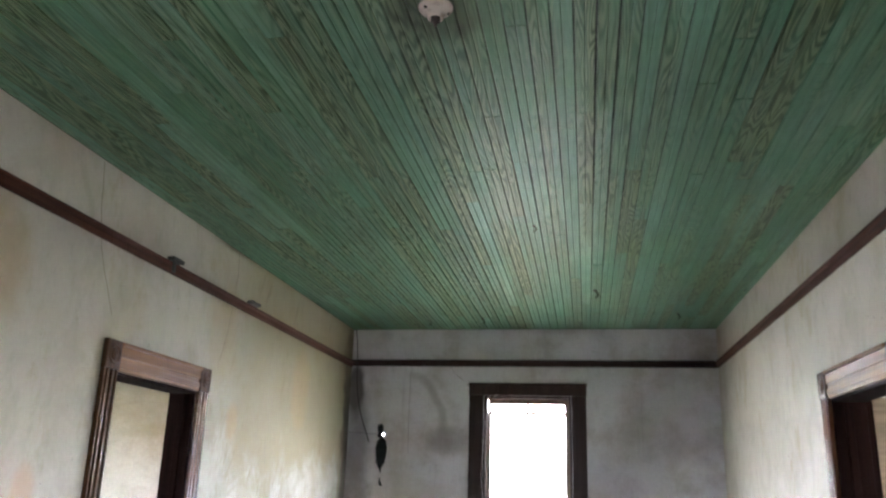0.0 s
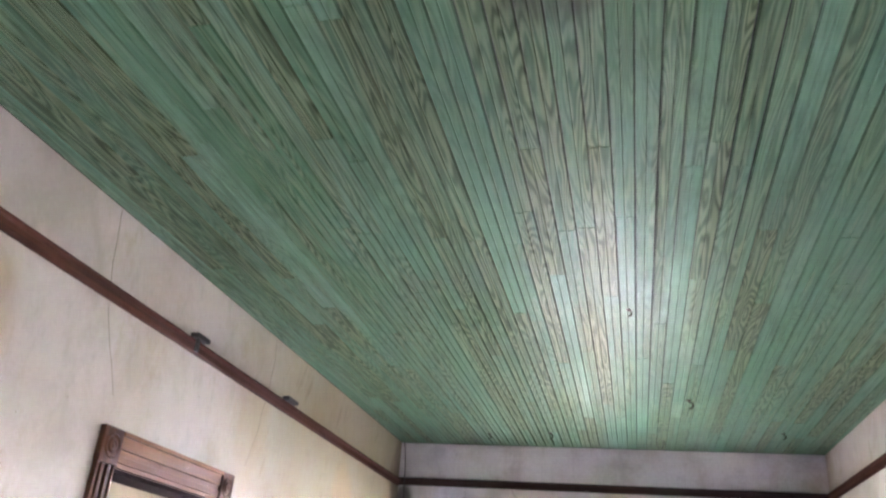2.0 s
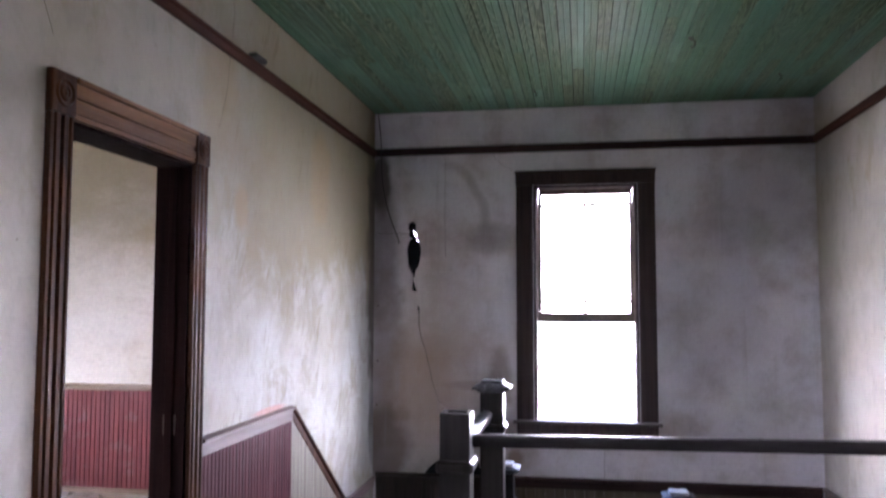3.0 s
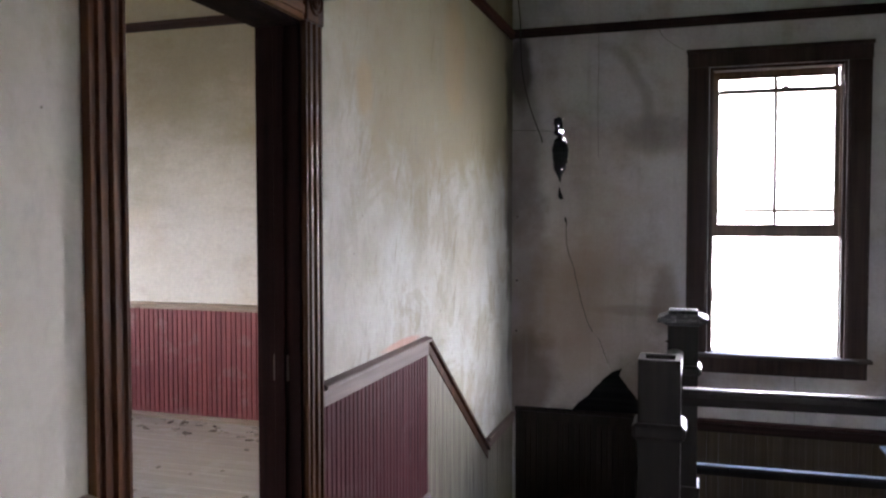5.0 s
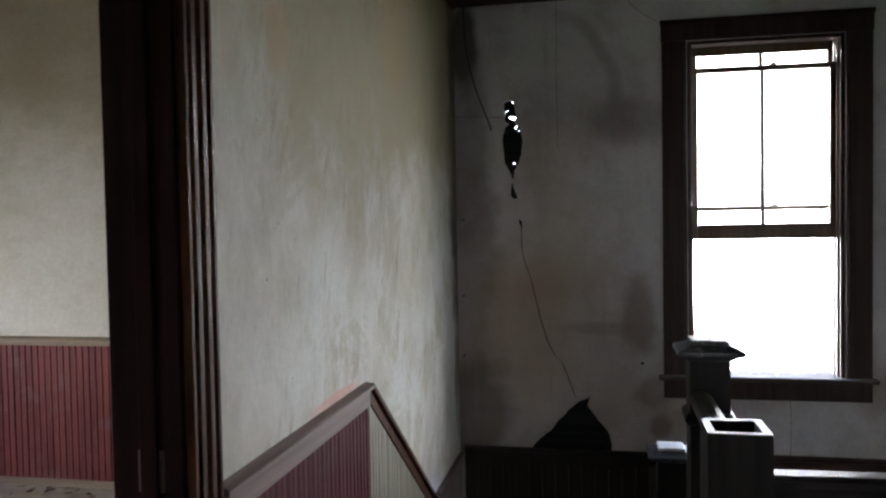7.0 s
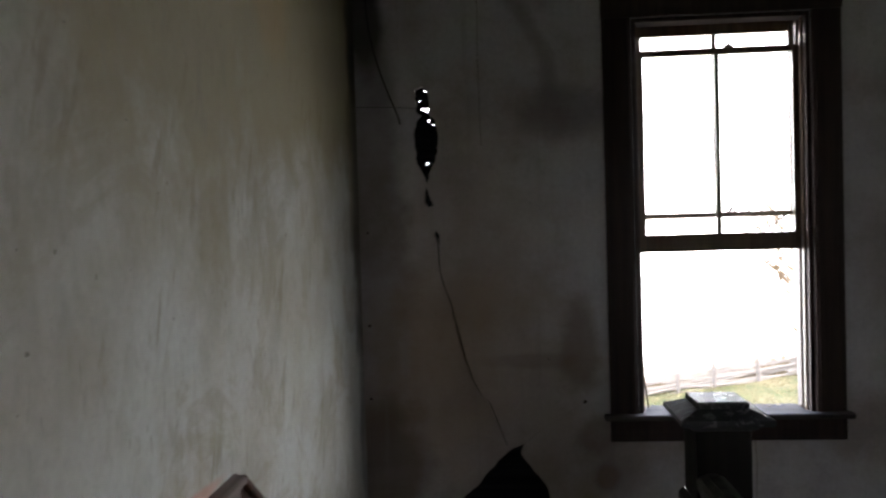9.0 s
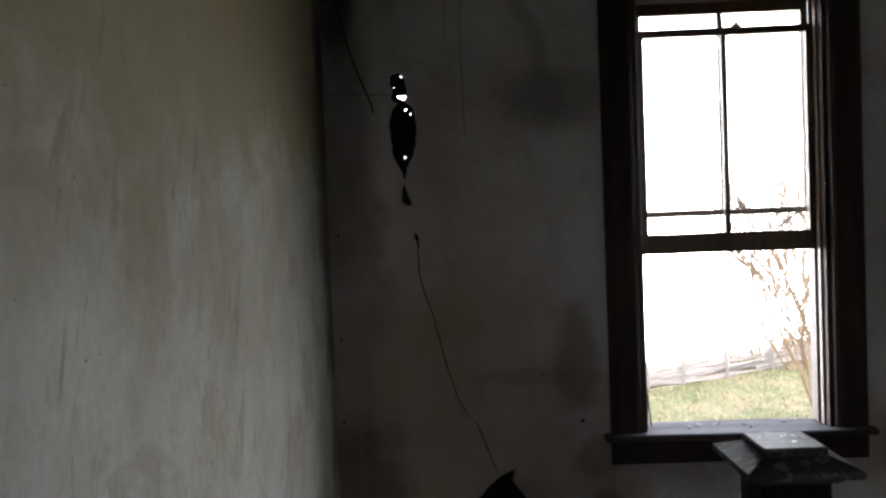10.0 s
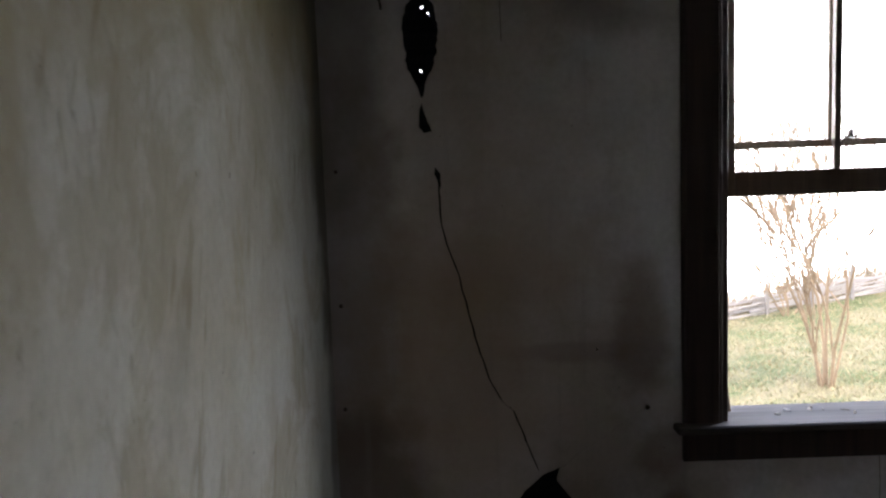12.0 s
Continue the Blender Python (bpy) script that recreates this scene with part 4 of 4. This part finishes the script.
wire("hanging_wire", "black wire hanging from the ceiling corner down the wall", [(0.03, -0.012, 3.1), (0.062, -0.034, 2.9), (0.066, -0.036, 2.70), (0.07, -0.012, 2.5), (0.095, -0.012, 2.36), (0.132, -0.014, 2.22), (0.185, -0.02, 2.08), (0.225, -0.022, 1.985), (0.222, -0.02, 1.965)], 0.0045)
wire("thin_wire", "thin wire stretched across the wall corner", [(0.0, -0.01, 2.06), (0.14, -0.012, 2.058), (0.30, -0.004, 2.045)], 0.0015)
for x, z, s in ((0.038, 0.965, 0.008), (0.035, 0.594, 0.008), (0.043, 1.433, 0.007), (1.105, 0.565, 0.010), (0.93, 0.78, 0.004)):
    bm = bmesh.new()
    bar(bm, (x, 0.0, z), (x, -0.012, z - 0.004), s * 0.4, s, 7)
    tagged(part("nail", bm, IRON), "small dark nail head in the stained wall", "nail", "nails in the walls")

# hairline cracks in the plaster
def hairline(parent, pts, axis, w, mat):
    """A thin dark ribbon along a crack; pts of (along, z) on the wall plane."""
    bm = bmesh.new()
    side = []
    for u, z in pts:
        side.append([bm.verts.new((0.0012, u + s * w, z) if axis == "y" else (u + s * w, -0.0012, z + s * w * 0.5)) for s in (-1, 1)])
    for p, q in zip(side, side[1:]):
        bm.faces.new((p[0], p[1], q[1], q[0]))
    return part("crack", bm, mat, parent, "thin dark hairline crack")


k = Mat("crack_dirt", rough=0.95, spec=0.05)
k.color(k.mix(k.noise(size=25), (0.10, 0.08, 0.06), (0.26, 0.22, 0.17)))
ww = bpy.data.objects["wall_west"]
hairline(ww, [(-4.55, 3.09), (-4.53, 2.96), (-4.52, 2.86), (-4.48, 2.72), (-4.47, 2.67), (-4.41, 2.55), (-4.36, 2.47), (-4.30, 2.36)], "y", 0.0022, k.m)
hairline(ww, [(-2.90, 3.09), (-2.885, 2.95), (-2.90, 2.80), (-2.93, 2.66), (-2.95, 2.53), (-3.0, 2.40), (-3.03, 2.32)], "y", 0.002, k.m)
hairline(ww, [(-0.05, 2.1), (-0.064, 1.85), (-0.055, 1.6), (-0.07, 1.3), (-0.056, 1.05), (-0.062, 0.8)], "y", 0.005, k.m)
hairline(wall_north, [(0.802, 0.350), (0.86, 0.40), (0.95, 0.455), (1.03, 0.51), (1.10, 0.56)], "x", 0.0015, k.m)
hairline(wall_north, [(0.62, 2.73), (0.622, 2.5), (0.618, 2.3), (0.621, 2.05), (0.625, 1.85)], "x", 0.0014, k.m)
hairline(wall_north, [(1.02, 2.73), (1.07, 2.66), (1.13, 2.61), (1.20, 2.57)], "x", 0.0014, k.m)
hairline(wall_north, [(1.93, 0.358), (1.935, 0.25), (1.93, 0.03)], "x", 0.0014, k.m)

# loose bits on the room floor, the sill and the caps
rng = random.Random(9)


def litter(name, label, places, smin, smax, thick=0.006, mat=None):
    bm = bmesh.new()
    for x, y, z in places:
        n, r, a0 = rng.randint(4, 6), rng.uniform(smin, smax), rng.uniform(0, 6)
        st = rng.uniform(0.35, 1.0)
        lo, hi = [], []
        for i in range(n):
            a = i * math.tau / n
            u, v = r * math.cos(a), r * st * math.sin(a) * rng.uniform(0.6, 1)
            u, v = u * math.cos(a0) - v * math.sin(a0), u * math.sin(a0) + v * math.cos(a0)
            lo.append(bm.verts.new((x + u, y + v, z)))
            hi.append(bm.verts.new((x + u * 0.9, y + v * 0.9, z + thick * rng.uniform(0.4, 1.6))))
        bm.faces.new(lo[::-1])
        bm.faces.new(hi)
        for i in range(n):
            j = (i + 1) % n
            bm.faces.new((lo[i], lo[j], hi[j], hi[i]))
    return tagged(part(name, bm, mat or DEBRIS), label, "debris", kind="stuff")


litter("floor_litter", "scraps of plaster and dirt scattered on the room floor", [(rng.uniform(-3.6, -0.5), rng.choice((rng.uniform(-3.8, -1.1), rng.uniform(-1.35, -1.02))), 0.0) for _ in range(260)], 0.006, 0.035)
litter("sill_litter", "flakes and dead leaves on the window sill", [(rng.uniform(1.55, 2.1), rng.uniform(0.06, 0.16), WZ0 + 0.022) for _ in range(9)], 0.005, 0.019, 0.004)
litter("cap_flakes", "flakes of paint on the newel cap", [(1.238 + rng.uniform(-0.04, 0.04), -1.945 + rng.uniform(-0.04, 0.04), 1.002) for _ in range(7)], 0.003, 0.008, 0.0012, CAP_PALE)
for i in range(6):
    bm = bmesh.new()
    a, l = rng.uniform(-0.5, 0.5), rng.uniform(0.25, 0.55)
    p = Vector((-0.85 + rng.uniform(-0.25, 0.1), -2.83 + 0.035 * i, 0.01 + 0.004 * i))
    q = Vector((math.cos(a), math.sin(a), 0)) * l
    bar(bm, p, p + q, 0.008, 0.006, 5)
    tagged(part("stick", bm, DEBRIS), "broken dark stick lying on the room floor", "stick", "sticks on the room floor")

# ---- floor planks ----
def planks(parent, mat, axis, a0, a1, b0, b1, w, top, seed, height=0.02):
    """Planks w wide along an axis between b0 and b1, laid side by side from a0 to a1."""
    r = random.Random(seed)
    n = round((a1 - a0) / w)
    wide = (a1 - a0) / n
    for i in range(n):
        c = [b0, b0 + r.uniform(0.35, 0.65) * (b1 - b0), b1] if b1 - b0 > 2.5 else [b0, b1]
        for u, v in zip(c, c[1:]):
            lift = r.uniform(-0.001, 0.001)
            d = (a0 + i * wide + 0.001, a0 + (i + 1) * wide - 0.001, u + 0.001, v - 0.001, top - height + 0.002, top + lift)
            boxes("plank", mat, [d if axis == "y" else (d[2], d[3], d[0], d[1], d[4], d[5])], parent)


planks(floor, FLOOR_MAT, "y", 0.0, 1.17, -2.98, -1.985, 0.085, 0.0, 1)
planks(floor, FLOOR_MAT, "y", 0.0, W + 0.09, -6.4, -2.98, 0.085, 0.0, 2)
planks(bpy.data.objects["floor_room_west"], ROOM_FLOOR, "x", -4.6, YR, XL, -TH, 0.1, 0.0, 3)
boxes("nosing", FLOOR_MAT, [(0.013, 1.17, -1.985, -1.95, -0.03, 0.0)], stairs, "worn pale edge of the top step", 0.008)

# ---- outdoors ----
def gz(x, y):
    """Height of the ground: a gentle yard that falls away behind the fence."""
    s = min(max((y - 4) / 9, 0), 1)
    far = min(max((y - 11) / 11, 0), 1)
    z = -3.25 - 0.072 * (min(max(y, 13), 40) - 13) + 0.15 * far * (min(max(x, 0), 24) - 8)
    return z - 0.22 * max(0.0, y - 23.5) + 0.05 * noise.noise(Vector((x * 0.4, y * 0.4, 0)))


bm = bmesh.new()
us = sorted({round(-300 + 30 * i, 1) for i in range(21)} | {round(-12 + 1.0 * i, 1) for i in range(48)})
vs_ = sorted({round(-300 + 30 * i, 1) for i in range(21)} | {round(-20 + 1.0 * i, 1) for i in range(66)})
grid = [[bm.verts.new((x, y, gz(x, y) if y > -40 else gz(x, -40))) for x in us] for y in vs_]
for r0, r1 in zip(grid, grid[1:]):
    for i in range(len(us) - 1):
        bm.faces.new((r0[i], r0[i + 1], r1[i + 1], r1[i]))
tagged(part("ground", bm, GROUND, smooth=True), "grassy yard with dead leaves falling away behind the fence", "ground", kind="structure")

# Added ring whose glow stands for the white distance and brightens the windows.
k = Mat("white_glow", rough=1.0, spec=0.0)
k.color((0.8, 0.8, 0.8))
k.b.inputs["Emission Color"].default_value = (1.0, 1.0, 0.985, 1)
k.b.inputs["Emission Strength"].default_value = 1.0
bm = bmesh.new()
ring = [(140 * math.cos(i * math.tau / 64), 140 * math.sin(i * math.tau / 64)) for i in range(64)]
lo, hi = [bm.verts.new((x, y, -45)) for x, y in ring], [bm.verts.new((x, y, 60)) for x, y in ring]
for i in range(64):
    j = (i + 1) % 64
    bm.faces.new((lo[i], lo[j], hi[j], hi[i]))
tagged(part("backdrop_glow", bm, k.m), "glowing white ring for the hazy distance", "backdrop", kind="structure")


k = Mat("dry_weed_stalks", rough=0.9, spec=0.1)
k.color(k.mix(k.island, (0.085, 0.068, 0.042), (0.19, 0.155, 0.105)))
STRAW = k.m


def blades(name, label, n, region, h0, h1, w, mat, seed, lean=0.5):
    r = random.Random(seed)
    verts, faces = [], []
    for _ in range(n):
        x, y = region(r)
        z = gz(x, y) - 0.02
        h, a, b = r.uniform(h0, h1), r.uniform(0, 6.28), r.uniform(0, 6.28)
        dx, dy = w * math.cos(a), w * math.sin(a)
        lx, ly = lean * h * math.cos(b), lean * h * math.sin(b)
        i = len(verts)
        verts += [(x - dx, y - dy, z), (x + dx, y + dy, z), (x + lx, y + ly, z + h)]
        faces.append((i, i + 1, i + 2))
    me = bpy.data.meshes.new(name)
    me.from_pydata(verts, [], faces)
    me.materials.append(mat)
    return tagged(new(name, me), label, "grass", kind="stuff")


blades("yard_grass", "short green and straw-coloured grass of the yard", 60000, lambda r: (r.uniform(2, 17), 8 + 14.5 * r.random() ** 1.1), 0.04, 0.13, 0.012, GRASS, 5, 0.9)
blades("weeds", "pale dry weeds behind the fence", 11000, lambda r: (r.uniform(2, 20), r.uniform(22.4, 25.5)), 0.2, 1.25, 0.012, STRAW, 6, 0.3)
blades("tall_weeds", "tall pale weeds on the bank behind the fence", 1500, lambda r: (8.5 + 13 * r.random() ** 0.7, r.uniform(22.6, 26)), 0.6, 2.0, 0.012, STRAW, 16, 0.25)
blades("fallen_leaves", "brown fallen leaves lying on the grass", 9000, lambda r: (r.uniform(2, 17), 8 + 14.5 * r.random()), 0.03, 0.07, 0.03, LEAF, 7, 1.6)

fence = empty("brush_fence", "low old fence of stacked split rails between grey stakes", "fence", 0, 22, 0)
r = random.Random(12)
x = 1.0
while x < 20:
    z = gz(x, 22)
    bm = bmesh.new()
    t = r.uniform(-0.06, 0.06)
    bar(bm, (x, -0.1 + r.uniform(-0.05, 0.05), z - 0.2), (x + t, -0.1, z + r.uniform(0.9, 1.4)), 0.06, 0.045, 6)
    part("stake", bm, FENCE, fence)
    nx = x + r.uniform(1.1, 1.5)
    for i in range(13):
        bm = bmesh.new()
        u0, u1 = x - r.uniform(0.1, 0.5), nx + r.uniform(0.0, 0.5)
        h = 0.04 + 0.046 * i + r.uniform(-0.05, 0.05)
        bar(bm, (u0, r.uniform(0, 0.12), gz(u0, 22) + h), (u1, r.uniform(0, 0.12), gz(u1, 22) + h + r.uniform(-0.16, 0.16)), r.uniform(0.014, 0.042), r.uniform(0.012, 0.036), 5)
        part("split_rail", bm, FENCE, fence)
    x = nx


def shrub(name, label, x, y, height, stems, seed, spread=0.32, leaves=260, depth0=3, limb=(0.34, 0.46)):
    """A many-stemmed bare shrub: stems that fork into ever thinner twigs, with a few leaves left."""
    r = random.Random(seed)
    z = gz(x, y) - 0.05
    s = empty(name, label, "shrub", x, y, z)
    tips = []

    def grow(bm, p, d, l, rad, depth):
        for _ in range(3):
            d2 = (d + Vector((r.uniform(-1, 1), r.uniform(-1, 1), r.uniform(-0.1, 0.5))) * 0.2).normalized()
            q = p + d2 * l / 3
            bar(bm, p, q, max(rad, 0.0165), max(rad * 0.9, 0.0155), 6 if depth > 2 else 3)
            p, d, rad = q, d2, rad * 0.88
            if depth > 0 and r.random() < 0.42:
                e = (d + Vector((r.uniform(-1, 1), r.uniform(-1, 1), r.uniform(-0.2, 0.6))) * 0.7).normalized()
                grow(bm, p, e, l * r.uniform(0.5, 0.8), rad * 0.62, depth - 1)
        if depth > 0:
            for _ in range(2):
                e = (d + Vector((r.uniform(-1, 1), r.uniform(-1, 1), r.uniform(0, 0.6))) * 0.5).normalized()
                grow(bm, p, e, l * r.uniform(0.6, 0.9), rad * 0.74, depth - 1)
        else:
            tips.append(p)
    for i in range(stems):
        bm = bmesh.new()
        a = i * math.tau / stems + r.uniform(-0.3, 0.3)
        o = Vector((math.cos(a), math.sin(a), 0))
        tilt = spread * r.uniform(0.15, 1.5)
        grow(bm, o * r.uniform(0.03, 0.2), (o * tilt + Vector((0, 0, 1))).normalized(), height * r.uniform(*limb), r.uniform(0.026, 0.04), depth0)
        part("stem", bm, BARK, s)
    bm = bmesh.new()
    for p in r.sample(tips, min(leaves, len(tips))):
        a, w = r.uniform(0, 6.28), r.uniform(0.014, 0.032)
        u = Vector((math.cos(a), math.sin(a), r.uniform(-0.5, 0.5))) * w
        v = Vector((-math.sin(a), math.cos(a), r.uniform(-0.8, 0.2))) * w * 0.6
        bm.faces.new([bm.verts.new(p + q) for q in (-u, v, u, -v)])
    part("leaves", bm, LEAF, s, "few withered leaves")
    return s


shrub("shrub", "tall bare many-stemmed shrub in the yard", 7.87, 13.0, 4.6, 8, 21, 0.13, 220, 3, (0.36, 0.62))
shrub("shrub", "low leafy shrub beside the old fence", 10.6, 21.3, 1.7, 4, 33, 0.5, 900)
